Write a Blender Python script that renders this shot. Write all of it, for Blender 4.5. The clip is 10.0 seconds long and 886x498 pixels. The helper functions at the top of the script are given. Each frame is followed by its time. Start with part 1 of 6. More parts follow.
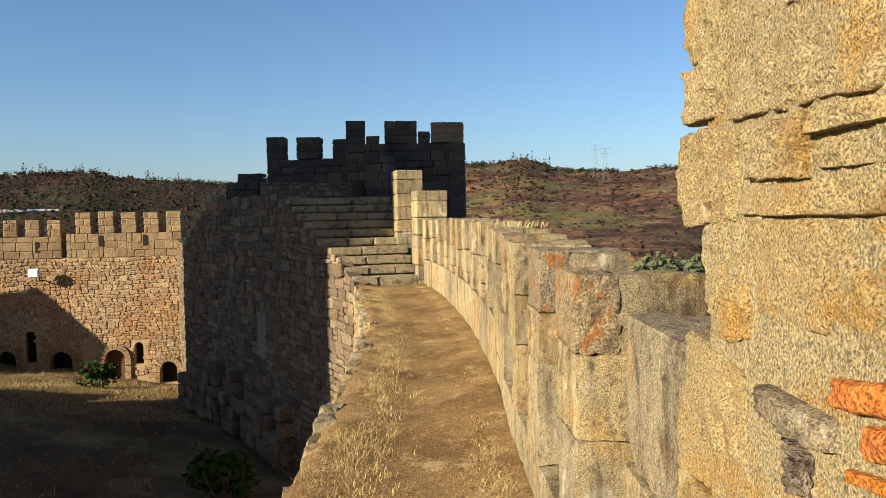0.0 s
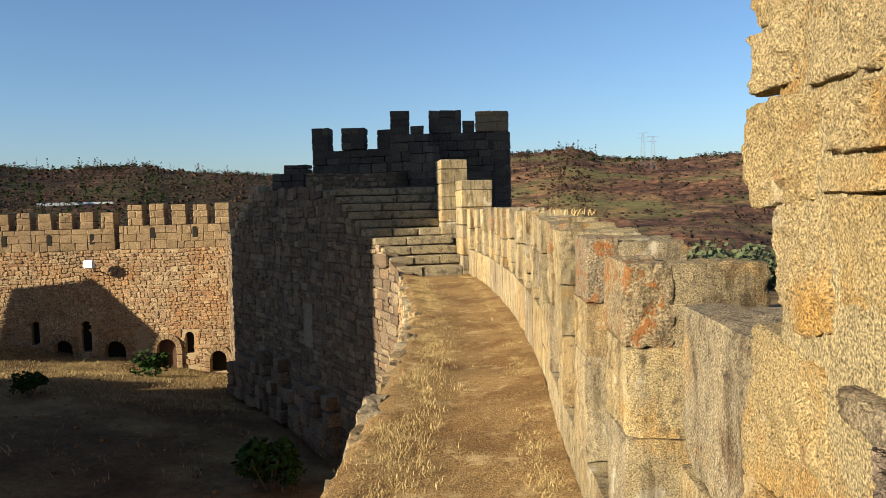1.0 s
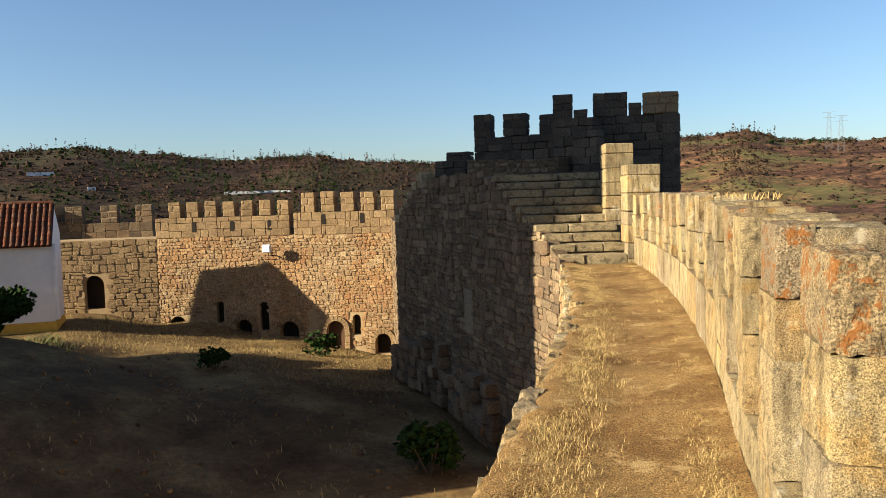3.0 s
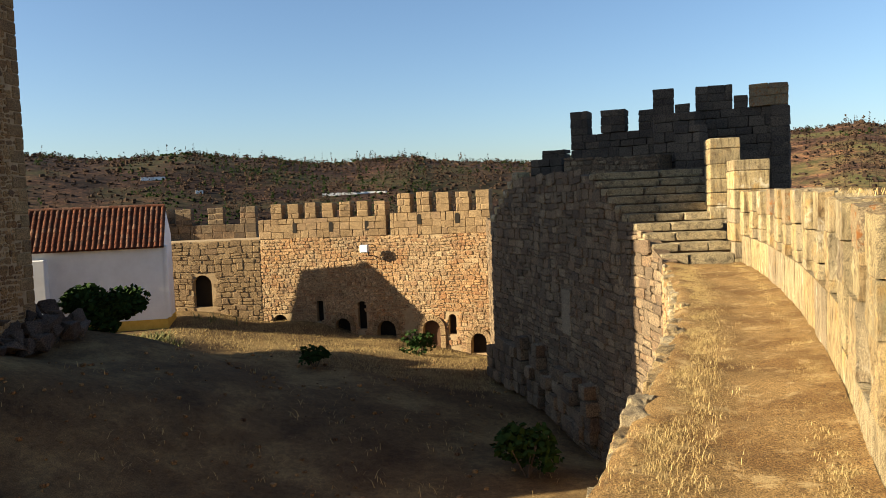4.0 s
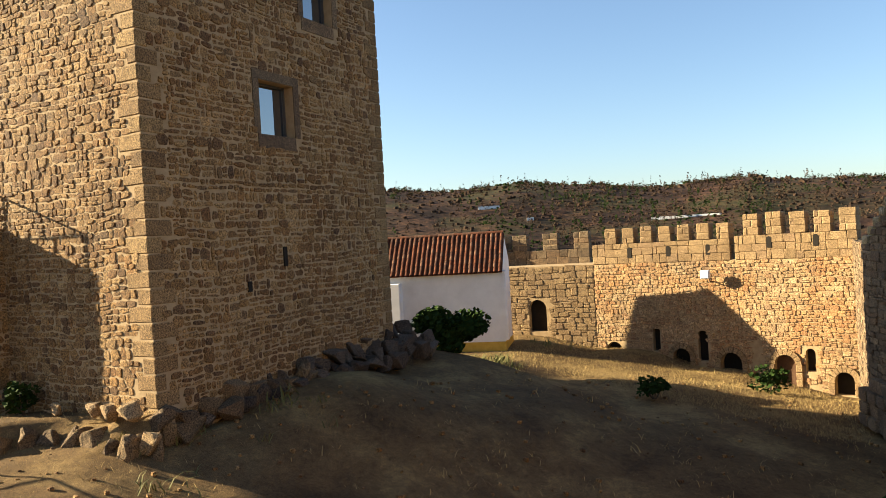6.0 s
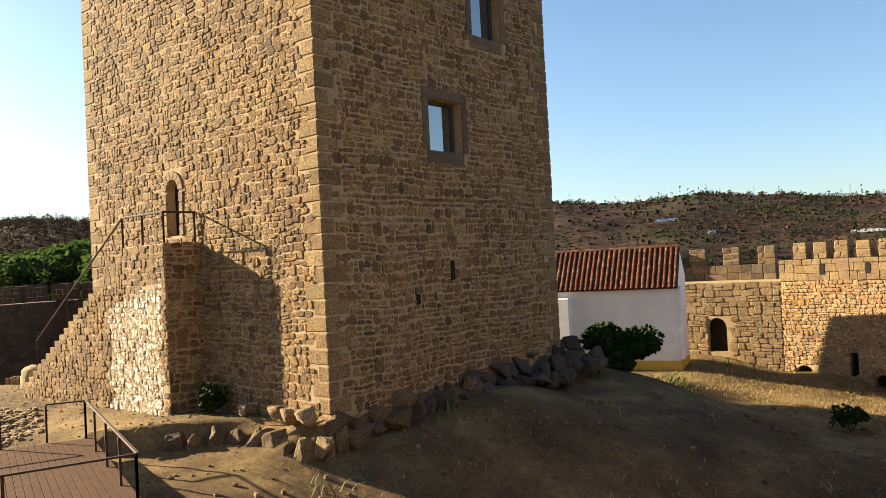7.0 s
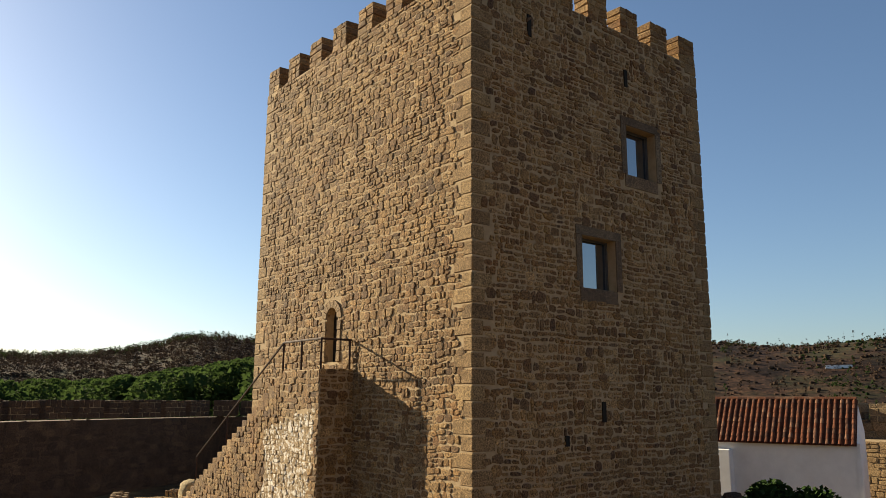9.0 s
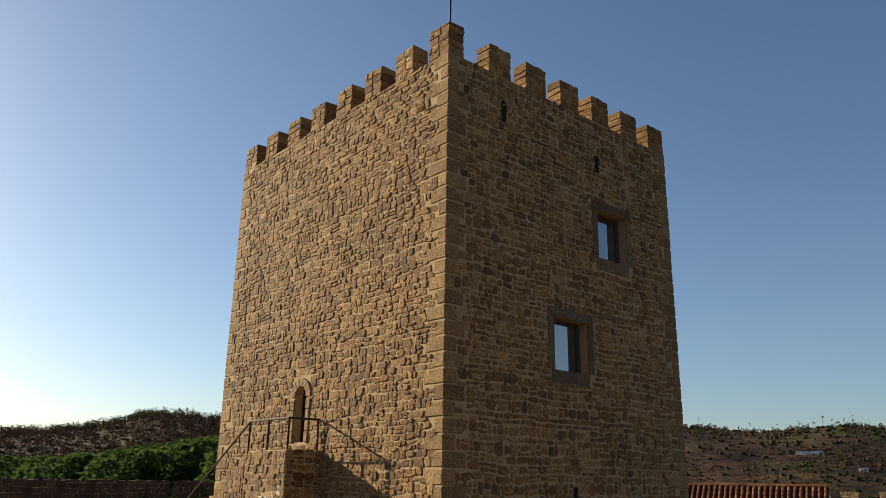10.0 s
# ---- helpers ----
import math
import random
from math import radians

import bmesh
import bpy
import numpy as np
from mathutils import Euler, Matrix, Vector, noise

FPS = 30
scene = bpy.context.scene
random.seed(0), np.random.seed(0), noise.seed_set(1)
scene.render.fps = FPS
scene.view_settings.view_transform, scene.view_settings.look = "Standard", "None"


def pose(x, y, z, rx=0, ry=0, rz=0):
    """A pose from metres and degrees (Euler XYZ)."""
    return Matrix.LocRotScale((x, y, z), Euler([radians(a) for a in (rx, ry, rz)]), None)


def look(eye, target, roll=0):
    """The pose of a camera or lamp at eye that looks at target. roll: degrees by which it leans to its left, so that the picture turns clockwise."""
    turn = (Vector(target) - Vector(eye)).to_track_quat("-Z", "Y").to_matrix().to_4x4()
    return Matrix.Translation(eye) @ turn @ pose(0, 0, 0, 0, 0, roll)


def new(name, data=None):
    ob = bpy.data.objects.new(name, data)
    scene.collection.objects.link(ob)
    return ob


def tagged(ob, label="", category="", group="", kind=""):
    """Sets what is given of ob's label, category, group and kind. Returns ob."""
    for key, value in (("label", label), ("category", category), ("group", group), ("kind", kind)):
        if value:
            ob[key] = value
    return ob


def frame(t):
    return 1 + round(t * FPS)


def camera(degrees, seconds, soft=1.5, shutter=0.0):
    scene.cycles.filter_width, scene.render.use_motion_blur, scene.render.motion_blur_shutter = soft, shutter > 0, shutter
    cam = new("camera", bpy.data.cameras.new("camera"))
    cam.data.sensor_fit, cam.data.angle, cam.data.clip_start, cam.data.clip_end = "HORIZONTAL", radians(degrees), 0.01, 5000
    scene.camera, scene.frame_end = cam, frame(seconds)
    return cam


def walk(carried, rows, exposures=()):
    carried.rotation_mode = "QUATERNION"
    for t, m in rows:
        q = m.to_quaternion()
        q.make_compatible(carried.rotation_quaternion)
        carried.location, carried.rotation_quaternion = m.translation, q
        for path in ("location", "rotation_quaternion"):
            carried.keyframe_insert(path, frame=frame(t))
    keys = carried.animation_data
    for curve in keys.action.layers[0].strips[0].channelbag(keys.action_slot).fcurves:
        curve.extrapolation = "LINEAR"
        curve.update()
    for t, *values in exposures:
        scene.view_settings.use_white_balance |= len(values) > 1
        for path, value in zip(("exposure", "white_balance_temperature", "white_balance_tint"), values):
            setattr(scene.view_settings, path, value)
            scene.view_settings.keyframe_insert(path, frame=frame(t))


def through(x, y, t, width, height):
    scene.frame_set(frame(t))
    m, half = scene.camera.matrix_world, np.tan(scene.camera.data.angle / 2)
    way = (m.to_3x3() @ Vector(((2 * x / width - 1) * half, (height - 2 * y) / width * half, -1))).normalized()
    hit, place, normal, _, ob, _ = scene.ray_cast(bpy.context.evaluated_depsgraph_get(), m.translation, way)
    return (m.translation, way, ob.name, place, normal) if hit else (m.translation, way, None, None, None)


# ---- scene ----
# camera and walk
cam = camera(59.54, 10.0, 0.8)
PATH = [
    (0.0, 0.000, 0.000, 1.600, 0.00, -2.47, -1.06),
    (0.5, 0.009, 0.059, 1.593, 1.52, -2.43, -1.35),
    (1.0, 0.010, 0.123, 1.585, 3.37, -3.11, -1.45),
    (1.5, 0.015, 0.208, 1.577, 5.63, -3.57, -1.37),
    (2.0, 0.006, 0.227, 1.575, 7.85, -3.71, -1.65),
    (2.5, 0.006, 0.322, 1.563, 11.69, -3.68, -1.54),
    (4.0, -0.099, 0.483, 1.574, 22.29, -3.54, -2.34),
    (4.5, -0.166, 0.550, 1.571, 27.12, -3.00, -2.33),
    (5.0, -0.296, 0.762, 1.562, 33.79, -2.54, -2.58),
    (5.5, -0.545, 0.840, 1.560, 39.72, -1.57, -2.93),
    (6.0, -0.812, 0.963, 1.563, 46.06, -0.49, -3.35),
    (7.5, -0.782, 1.219, 1.603, 63.82, 2.88, -2.51),
    (8.0, -0.841, 1.223, 1.627, 67.59, 5.35, -1.95),
    (8.5, -0.872, 1.133, 1.684, 69.45, 8.06, -0.33),
    (9.0, -0.811, 1.074, 1.695, 69.39, 11.12, 0.31),
    (9.5, -0.799, 1.048, 1.717, 68.58, 14.06, 0.71),
    (10.0, -0.767, 1.037, 1.713, 67.37, 16.92, 0.94),
]
EXPO = [(0.0, 1.42, 5950, 10), (2.5, 1.57, 6200, 10), (4.0, 1.78, 6550, 10), (5.0, 2.04, 6800, 10), (5.5, 2.24, 6950, 10), (6.2, 2.26, 7000, 10), (7.5, 2.1, 6900, 10), (8.0, 1.84, 6750, 10), (8.5, 1.62, 6750, 10), (9.2, 1.45, 6850, 10), (10.0, 1.28, 6850, 10)]
walk(cam, [(t, pose(x, y, z, 90 + pitch, 0, yaw) @ pose(0, 0, 0, 0, 0, roll)) for t, x, y, z, yaw, pitch, roll in PATH], EXPO)

# world and sun
SUN_AZ, SUN_EL = 125.5, 19.2  # degrees to the left of +y, and up
world = bpy.data.worlds.new("sky")
scene.world = world
world.use_nodes = True
wn = world.node_tree.nodes
sky = wn.new("ShaderNodeTexSky")
sky.sky_type = "NISHITA"
sky.sun_disc = False
sky.sun_elevation, sky.sun_rotation = radians(SUN_EL), radians(-SUN_AZ)
sky.air_density, sky.dust_density, sky.ozone_density, sky.altitude = 1.0, 1.0, 3.4, 300
world.node_tree.links.new(sky.outputs[0], wn["Background"].inputs[0])
wn["Background"].inputs[1].default_value = 0.052
sun = new("sun", bpy.data.lights.new("sun", "SUN"))
sun.data.energy, sun.data.angle, sun.data.color = 5.0, radians(0.6), (1.0, 0.86, 0.61)
SUN_DIR = Vector((-math.sin(radians(SUN_AZ)) * math.cos(radians(SUN_EL)), math.cos(radians(SUN_AZ)) * math.cos(radians(SUN_EL)), math.sin(radians(SUN_EL))))
sun.matrix_world = look(SUN_DIR * 300, (0, 0, 0))


# materials
def ramp_node(nt, stops):
    r = nt.nodes.new("ShaderNodeValToRGB")
    el = r.color_ramp.elements
    while len(el) < len(stops):
        el.new(0.5)
    for e, (p, c) in zip(el, stops):
        e.position, e.color = p, (*c, 1)
    return r


def noise_node(nt, pos, scale, detail=6, rough=0.6):
    n = nt.nodes.new("ShaderNodeTexNoise")
    n.inputs["Scale"].default_value, n.inputs["Detail"].default_value, n.inputs["Roughness"].default_value = scale, detail, rough
    nt.links.new(pos, n.inputs["Vector"])
    return n.outputs["Fac"]


def mix_node(nt, fac, a, b, blend="MIX"):
    m = nt.nodes.new("ShaderNodeMix")
    m.data_type, m.blend_type = "RGBA", blend
    for sock, val in ((m.inputs["Factor"], fac), (m.inputs["A"], a), (m.inputs["B"], b)):
        if isinstance(val, (int, float)):
            sock.default_value = val
        elif isinstance(val, tuple):
            sock.default_value = (*val, 1)
        else:
            nt.links.new(val, sock)
    return m.outputs["Result"]


def base(name, rough=0.9, spec=0.2):
    m = bpy.data.materials.new(name)
    m.use_nodes = True
    nt = m.node_tree
    b = nt.nodes["Principled BSDF"]
    b.inputs["Roughness"].default_value = rough
    b.inputs["Specular IOR Level"].default_value = spec
    g = nt.nodes.new("ShaderNodeNewGeometry")
    return m, nt, b, g


def stone_mat(name, cols, patch=None, patch_amount=0.62, grain=60, bump=0.5, dist=0.02, lump=9, dark=(0.05, 0.04, 0.03), dark_amount=0.66, pale=None, patch_scale=4.3, pale_amount=0.58, pale_scale=2.7, crisp=False, streak=None, stains=()):
    """Stones coloured piece by piece, with grain, stains and coloured lichen."""
    m, nt, b, g = base(name)
    rnd = nt.nodes.new("ShaderNodeObjectInfo").outputs["Random"]
    add = nt.nodes.new("ShaderNodeMath")
    add.operation = "ADD"
    nt.links.new(g.outputs["Random Per Island"], add.inputs[0])
    nt.links.new(rnd, add.inputs[1])
    fr = nt.nodes.new("ShaderNodeMath")
    fr.operation = "FRACT"
    nt.links.new(add.outputs[0], fr.inputs[0])
    r = ramp_node(nt, [(i / max(1, len(cols) - 1), tuple(0.57 * q for q in c)) for i, c in enumerate(cols)])
    nt.links.new(fr.outputs[0], r.inputs[0])
    col = r.outputs[0]
    pos = g.outputs["Position"]
    fine = noise_node(nt, pos, grain, 4 if crisp else 2.5, 0.7 if crisp else 0.6)
    if crisp:
        fr2 = ramp_node(nt, [(0.36, (0.16, 0.13, 0.10)), (0.45, (0.72, 0.70, 0.66)), (0.54, (1.25, 1.22, 1.15)), (0.64, (2.0, 1.95, 1.8))])
    else:
        fr2 = ramp_node(nt, [(0.32, (0.26, 0.24, 0.22)), (0.48, (0.95, 0.95, 0.95)), (0.66, (1.7, 1.65, 1.55))])
    nt.links.new(fine, fr2.inputs[0])
    col = mix_node(nt, 0.85, col, fr2.outputs[0], "MULTIPLY")
    big = noise_node(nt, pos, 1.1, 5, 0.6)
    br = ramp_node(nt, [(0.3, (0.72, 0.70, 0.68)), (0.6, (1.12, 1.1, 1.06))])
    nt.links.new(big, br.inputs[0])
    col = mix_node(nt, 0.8, col, br.outputs[0], "MULTIPLY")
    mid = noise_node(nt, pos, lump, 6, 0.65)
    dr = ramp_node(nt, [(dark_amount, (0, 0, 0)), (dark_amount + 0.08, (1, 1, 1))])
    nt.links.new(mid, dr.inputs[0])
    col = mix_node(nt, dr.outputs[0], col, mix_node(nt, 0.55, col, dark))
    if patch:
        pn = noise_node(nt, pos, patch_scale, 7, 0.75)
        pr = ramp_node(nt, [(patch_amount, (0, 0, 0)), (patch_amount + 0.05, (1, 1, 1))])
        nt.links.new(pn, pr.inputs[0])
        col = mix_node(nt, pr.outputs[0], col, mix_node(nt, 0.75, col, patch))
    if pale:
        pn = noise_node(nt, pos, pale_scale, 8, 0.75)
        pr = ramp_node(nt, [(pale_amount, (0, 0, 0)), (pale_amount + 0.06, (1, 1, 1))])
        nt.links.new(pn, pr.inputs[0])
        col = mix_node(nt, pr.outputs[0], col, mix_node(nt, 0.6, col, pale))
    for sc, lo, amount, tint in stains:
        pn = noise_node(nt, pos, sc, 6, 0.65)
        pr = ramp_node(nt, [(lo, (0, 0, 0)), (lo + 0.1, (1, 1, 1))])
        nt.links.new(pn, pr.inputs[0])
        col = mix_node(nt, pr.outputs[0], col, mix_node(nt, amount, col, mix_node(nt, 1.0, col, tint, "MULTIPLY")))
    if streak:
        sq = nt.nodes.new("ShaderNodeVectorMath")
        sq.operation = "MULTIPLY"
        nt.links.new(pos, sq.inputs[0])
        sq.inputs[1].default_value = (1, 1, 0.13)
        sn = noise_node(nt, sq.outputs[0], streak, 5, 0.65)
        sr = ramp_node(nt, [(0.36, (0.5, 0.46, 0.42)), (0.48, (1, 1, 1)), (0.6, (1.3, 1.27, 1.2))])
        nt.links.new(sn, sr.inputs[0])
        col = mix_node(nt, 0.85, col, sr.outputs[0], "MULTIPLY")
    nt.links.new(col, b.inputs["Base Color"])
    bp = nt.nodes.new("ShaderNodeBump")
    bp.inputs["Strength"].default_value, bp.inputs["Distance"].default_value = bump, dist
    both = nt.nodes.new("ShaderNodeMath")
    both.operation = "MULTIPLY_ADD"
    nt.links.new(mid, both.inputs[0])
    both.inputs[1].default_value = 0.9
    nt.links.new(fine, both.inputs[2])
    nt.links.new(both.outputs[0], bp.inputs["Height"])
    nt.links.new(bp.outputs[0], b.inputs["Normal"])
    return m


def plain_mat(name, a, c, scale=8.0, rough=0.8, metal=0.0, spec=0.3, bump=0.2, dist=0.01, detail=6, tone=0.8):
    m, nt, b, g = base(name, rough, spec)
    b.inputs["Metallic"].default_value = metal
    n = noise_node(nt, g.outputs["Position"], scale, detail, 0.65)
    r = ramp_node(nt, [(0.32, tuple(q * tone for q in a)), (0.68, tuple(q * tone for q in c))])
    nt.links.new(n, r.inputs[0])
    nt.links.new(r.outputs[0], b.inputs["Base Color"])
    bp = nt.nodes.new("ShaderNodeBump")
    bp.inputs["Strength"].default_value, bp.inputs["Distance"].default_value = bump, dist
    n2 = noise_node(nt, g.outputs["Position"], scale * 5, 4, 0.7)
    nt.links.new(n2, bp.inputs["Height"])
    nt.links.new(bp.outputs[0], b.inputs["Normal"])
    return m


def leaf_mat(name, a, c, scale, through=0.45):
    """Thin leaves: part of the light goes through them."""
    m = plain_mat(name, a, c, scale, 0.9, spec=0.04)
    nt = m.node_tree
    b = nt.nodes["Principled BSDF"]
    tr = nt.nodes.new("ShaderNodeBsdfTranslucent")
    nt.links.new(b.inputs["Base Color"].links[0].from_socket, tr.inputs["Color"])
    mx = nt.nodes.new("ShaderNodeMixShader")
    mx.inputs[0].default_value = through
    nt.links.new(b.outputs[0], mx.inputs[1])
    nt.links.new(tr.outputs[0], mx.inputs[2])
    nt.links.new(mx.outputs[0], nt.nodes["Material Output"].inputs["Surface"])
    return m


def ground_mat(name):
    """Dry grass and trodden earth near by, burnt scrub on the hills far off."""
    m, nt, b, g = base(name, 0.95, 0.1)
    pos = g.outputs["Position"]
    n1, n2, n3 = noise_node(nt, pos, 0.35, 8, 0.65), noise_node(nt, pos, 6, 8, 0.75), noise_node(nt, pos, 38, 4, 0.8)
    r1 = ramp_node(nt, [(0.35, (0.07, 0.044, 0.023)), (0.5, (0.12, 0.077, 0.037)), (0.68, (0.235, 0.162, 0.074))])
    nt.links.new(n1, r1.inputs[0])
    r2 = ramp_node(nt, [(0.3, (0.6, 0.58, 0.55)), (0.5, (1, 1, 1)), (0.7, (1.35, 1.3, 1.15))])
    nt.links.new(n2, r2.inputs[0])
    col = mix_node(nt, 0.9, r1.outputs[0], r2.outputs[0], "MULTIPLY")
    r3 = ramp_node(nt, [(0.34, (0.45, 0.43, 0.4)), (0.5, (0.95, 0.95, 0.93)), (0.64, (1.6, 1.56, 1.42))])
    nt.links.new(n3, r3.inputs[0])
    near = mix_node(nt, 0.8, col, r3.outputs[0], "MULTIPLY")
    f1, f2, f3 = noise_node(nt, pos, 0.006, 9, 0.7), noise_node(nt, pos, 0.035, 9, 0.75), noise_node(nt, pos, 0.012, 6, 0.6)
    h1 = ramp_node(nt, [(0.3, (0.02, 0.012, 0.0095)), (0.45, (0.038, 0.023, 0.0165)), (0.56, (0.072, 0.043, 0.027)), (0.7, (0.15, 0.10, 0.055))])
    nt.links.new(f1, h1.inputs[0])
    h2 = ramp_node(nt, [(0.37, (0.3, 0.3, 0.32)), (0.5, (1, 1, 1)), (0.62, (1.9, 1.75, 1.5))])
    nt.links.new(f2, h2.inputs[0])
    hill = mix_node(nt, 0.9, h1.outputs[0], h2.outputs[0], "MULTIPLY")
    f4 = noise_node(nt, pos, 0.08, 9, 0.8)
    h4 = ramp_node(nt, [(0.36, (0.25, 0.25, 0.25)), (0.48, (0.8, 0.8, 0.8)), (0.56, (1.3, 1.27, 1.2)), (0.66, (1.8, 1.7, 1.55))])
    nt.links.new(f4, h4.inputs[0])
    hill = mix_node(nt, 0.9, hill, h4.outputs[0], "MULTIPLY")
    f5 = noise_node(nt, pos, 0.35, 6, 0.75)
    h5 = ramp_node(nt, [(0.38, (0.4, 0.38, 0.38)), (0.5, (0.95, 0.95, 0.95)), (0.6, (1.7, 1.62, 1.5))])
    nt.links.new(f5, h5.inputs[0])
    hill = mix_node(nt, 0.9, hill, h5.outputs[0], "MULTIPLY")
    h3 = ramp_node(nt, [(0.47, (0, 0, 0)), (0.6, (1, 1, 1))])
    nt.links.new(f3, h3.inputs[0])
    hill = mix_node(nt, h3.outputs[0], hill, mix_node(nt, 0.65, hill, (0.045, 0.056, 0.02)))
    sep = nt.nodes.new("ShaderNodeSeparateXYZ")
    nt.links.new(pos, sep.inputs[0])
    # hill tint by x alone: dimmer and purplish west, brighter and warmer east
    dry = nt.nodes.new("ShaderNodeMapRange")
    dry.inputs["From Min"].default_value, dry.inputs["From Max"].default_value = -90, 20
    nt.links.new(sep.outputs["X"], dry.inputs["Value"])
    hill = mix_node(nt, dry.outputs[0], mix_node(nt, 1.0, hill, (0.62, 0.58, 0.63), "MULTIPLY"), mix_node(nt, 1.0, hill, (1.95, 1.75, 1.6), "MULTIPLY"))
    dist = nt.nodes.new("ShaderNodeVectorMath")
    dist.operation = "LENGTH"
    nt.links.new(pos, dist.inputs[0])
    mr = nt.nodes.new("ShaderNodeMapRange")
    mr.inputs["From Min"].default_value, mr.inputs["From Max"].default_value = 75, 140
    nt.links.new(dist.outputs["Value"], mr.inputs["Value"])
    col = mix_node(nt, mr.outputs[0], near, hill)
    nt.links.new(col, b.inputs["Base Color"])
    bp = nt.nodes.new("ShaderNodeBump")
    bp.inputs["Strength"].default_value, bp.inputs["Distance"].default_value = 0.6, 0.04
    nt.links.new(n2, bp.inputs["Height"])
    nt.links.new(bp.outputs[0], b.inputs["Normal"])
    return m


M_KEEP = stone_mat("keep_rubble", [(0.362, 0.218, 0.092), (0.222, 0.123, 0.057), (0.444, 0.287, 0.132), (0.264, 0.15, 0.066), (0.387, 0.238, 0.099), (0.171, 0.101, 0.056), (0.486, 0.329, 0.163), (0.305, 0.182, 0.081)], grain=24, lump=8, bump=0.9, dist=0.028, dark_amount=0.6, crisp=True, stains=((0.33, 0.5, 0.55, (0.7, 0.66, 0.64)), (0.8, 0.54, 0.5, (1.14, 0.98, 0.82))))
M_QUOIN = stone_mat("keep_ashlar", [(0.41, 0.29, 0.162), (0.33, 0.225, 0.125), (0.45, 0.32, 0.18), (0.35, 0.24, 0.145)], grain=30, lump=4, bump=0.7, dist=0.03, crisp=True)
M_MORTAR = plain_mat("lime_mortar", (0.31, 0.217, 0.116), (0.44, 0.322, 0.186), 3.0, 0.95, bump=0.6, dist=0.02)
M_FAR = stone_mat("courtyard_rubble", [(0.55, 0.385, 0.22), (0.42, 0.26, 0.15), (0.63, 0.475, 0.295), (0.49, 0.335, 0.195), (0.57, 0.4, 0.23), (0.36, 0.245, 0.155)], grain=20, lump=4, dist=0.04, patch=(0.42, 0.22, 0.06), patch_amount=0.6, crisp=True, stains=((0.55, 0.46, 0.6, (0.9, 0.7, 0.54)), (1.6, 0.55, 0.6, (0.62, 0.54, 0.48))))
# granite used mostly in shade, its colour darkened to deepen that shade
M_GREY = stone_mat("shade_dark_granite", [(0.27, 0.2, 0.13), (0.175, 0.13, 0.088), (0.34, 0.255, 0.165), (0.24, 0.16, 0.098), (0.14, 0.105, 0.075)], grain=30, lump=5, dist=0.03, dark_amount=0.55, crisp=True)
M_NEAR = stone_mat("parapet_granite", [(0.52, 0.42, 0.24), (0.43, 0.35, 0.215), (0.56, 0.45, 0.255), (0.49, 0.36, 0.19), (0.52, 0.44, 0.29), (0.38, 0.305, 0.205)], grain=190, lump=22, bump=1.0, dist=0.014, patch=(0.30, 0.14, 0.03), patch_amount=0.65, patch_scale=7, dark_amount=0.56, pale=(0.50, 0.45, 0.34), crisp=True, streak=15, stains=((3.5, 0.56, 0.7, (1.1, 0.88, 0.55)), (5, 0.56, 0.8, (0.5, 0.42, 0.36))))
M_LICHEN = stone_mat("lichened_granite", [(0.40, 0.32, 0.2), (0.44, 0.34, 0.2), (0.35, 0.28, 0.19)], grain=115, lump=22, bump=1.0, dist=0.014, patch=(0.27, 0.095, 0.015), patch_amount=0.53, patch_scale=11, dark_amount=0.52, crisp=True)
M_PILLAR = stone_mat("pillar_granite", [(0.62, 0.49, 0.26), (0.58, 0.43, 0.205), (0.66, 0.53, 0.3), (0.55, 0.42, 0.22)], grain=230, lump=40, bump=1.0, dist=0.012, patch=(0.50, 0.21, 0.02), patch_amount=0.655, patch_scale=6, dark_amount=0.66, pale=(0.60, 0.53, 0.37), crisp=True, stains=((3.0, 0.52, 0.85, (1.05, 0.8, 0.42)), (4.2, 0.6, 0.8, (0.66, 0.48, 0.38)), (11, 0.58, 0.6, (0.62, 0.58, 0.52))))
M_PMORTAR = stone_mat("pale_mortar", [(0.60, 0.47, 0.25), (0.68, 0.55, 0.31)], grain=200, lump=30, bump=1.0, dist=0.02, dark_amount=0.6, crisp=True, stains=((4.0, 0.52, 0.8, (1.0, 0.75, 0.45)),))
M_LIME = stone_mat("limewashed_rubble", [(0.40, 0.29, 0.16), (0.32, 0.22, 0.115), (0.46, 0.34, 0.2)], grain=30, lump=6, dist=0.02, pale=(0.85, 0.82, 0.75), pale_amount=0.495, pale_scale=7, crisp=True)
M_BRICK = stone_mat("red_brick", [(0.56, 0.19, 0.022), (0.52, 0.16, 0.035), (0.62, 0.22, 0.028)], grain=140, lump=40, bump=1.0, dist=0.01, dark=(0.10, 0.03, 0.012), dark_amount=0.6, patch=(0.5, 0.2, 0.04), patch_amount=0.58, patch_scale=20)
M_GROUND = ground_mat("dry_ground")
M_WALK = stone_mat("trodden_earth", [(0.44, 0.275, 0.108), (0.46, 0.29, 0.115)], grain=90, lump=16, bump=0.9, dist=0.02, dark=(0.10, 0.055, 0.022), dark_amount=0.57, pale=(0.50, 0.36, 0.17), pale_amount=0.55, pale_scale=3.2, crisp=True, stains=((1.2, 0.47, 0.8, (0.66, 0.58, 0.5)),))
M_WHITE = plain_mat("whitewash", (0.72, 0.71, 0.69), (0.82, 0.81, 0.79), 1.5, 0.85, bump=0.15, tone=1.0)
M_YELLOW = plain_mat("yellow_paint", (0.55, 0.33, 0.05), (0.66, 0.42, 0.08), 4.0, 0.85, tone=1.0)
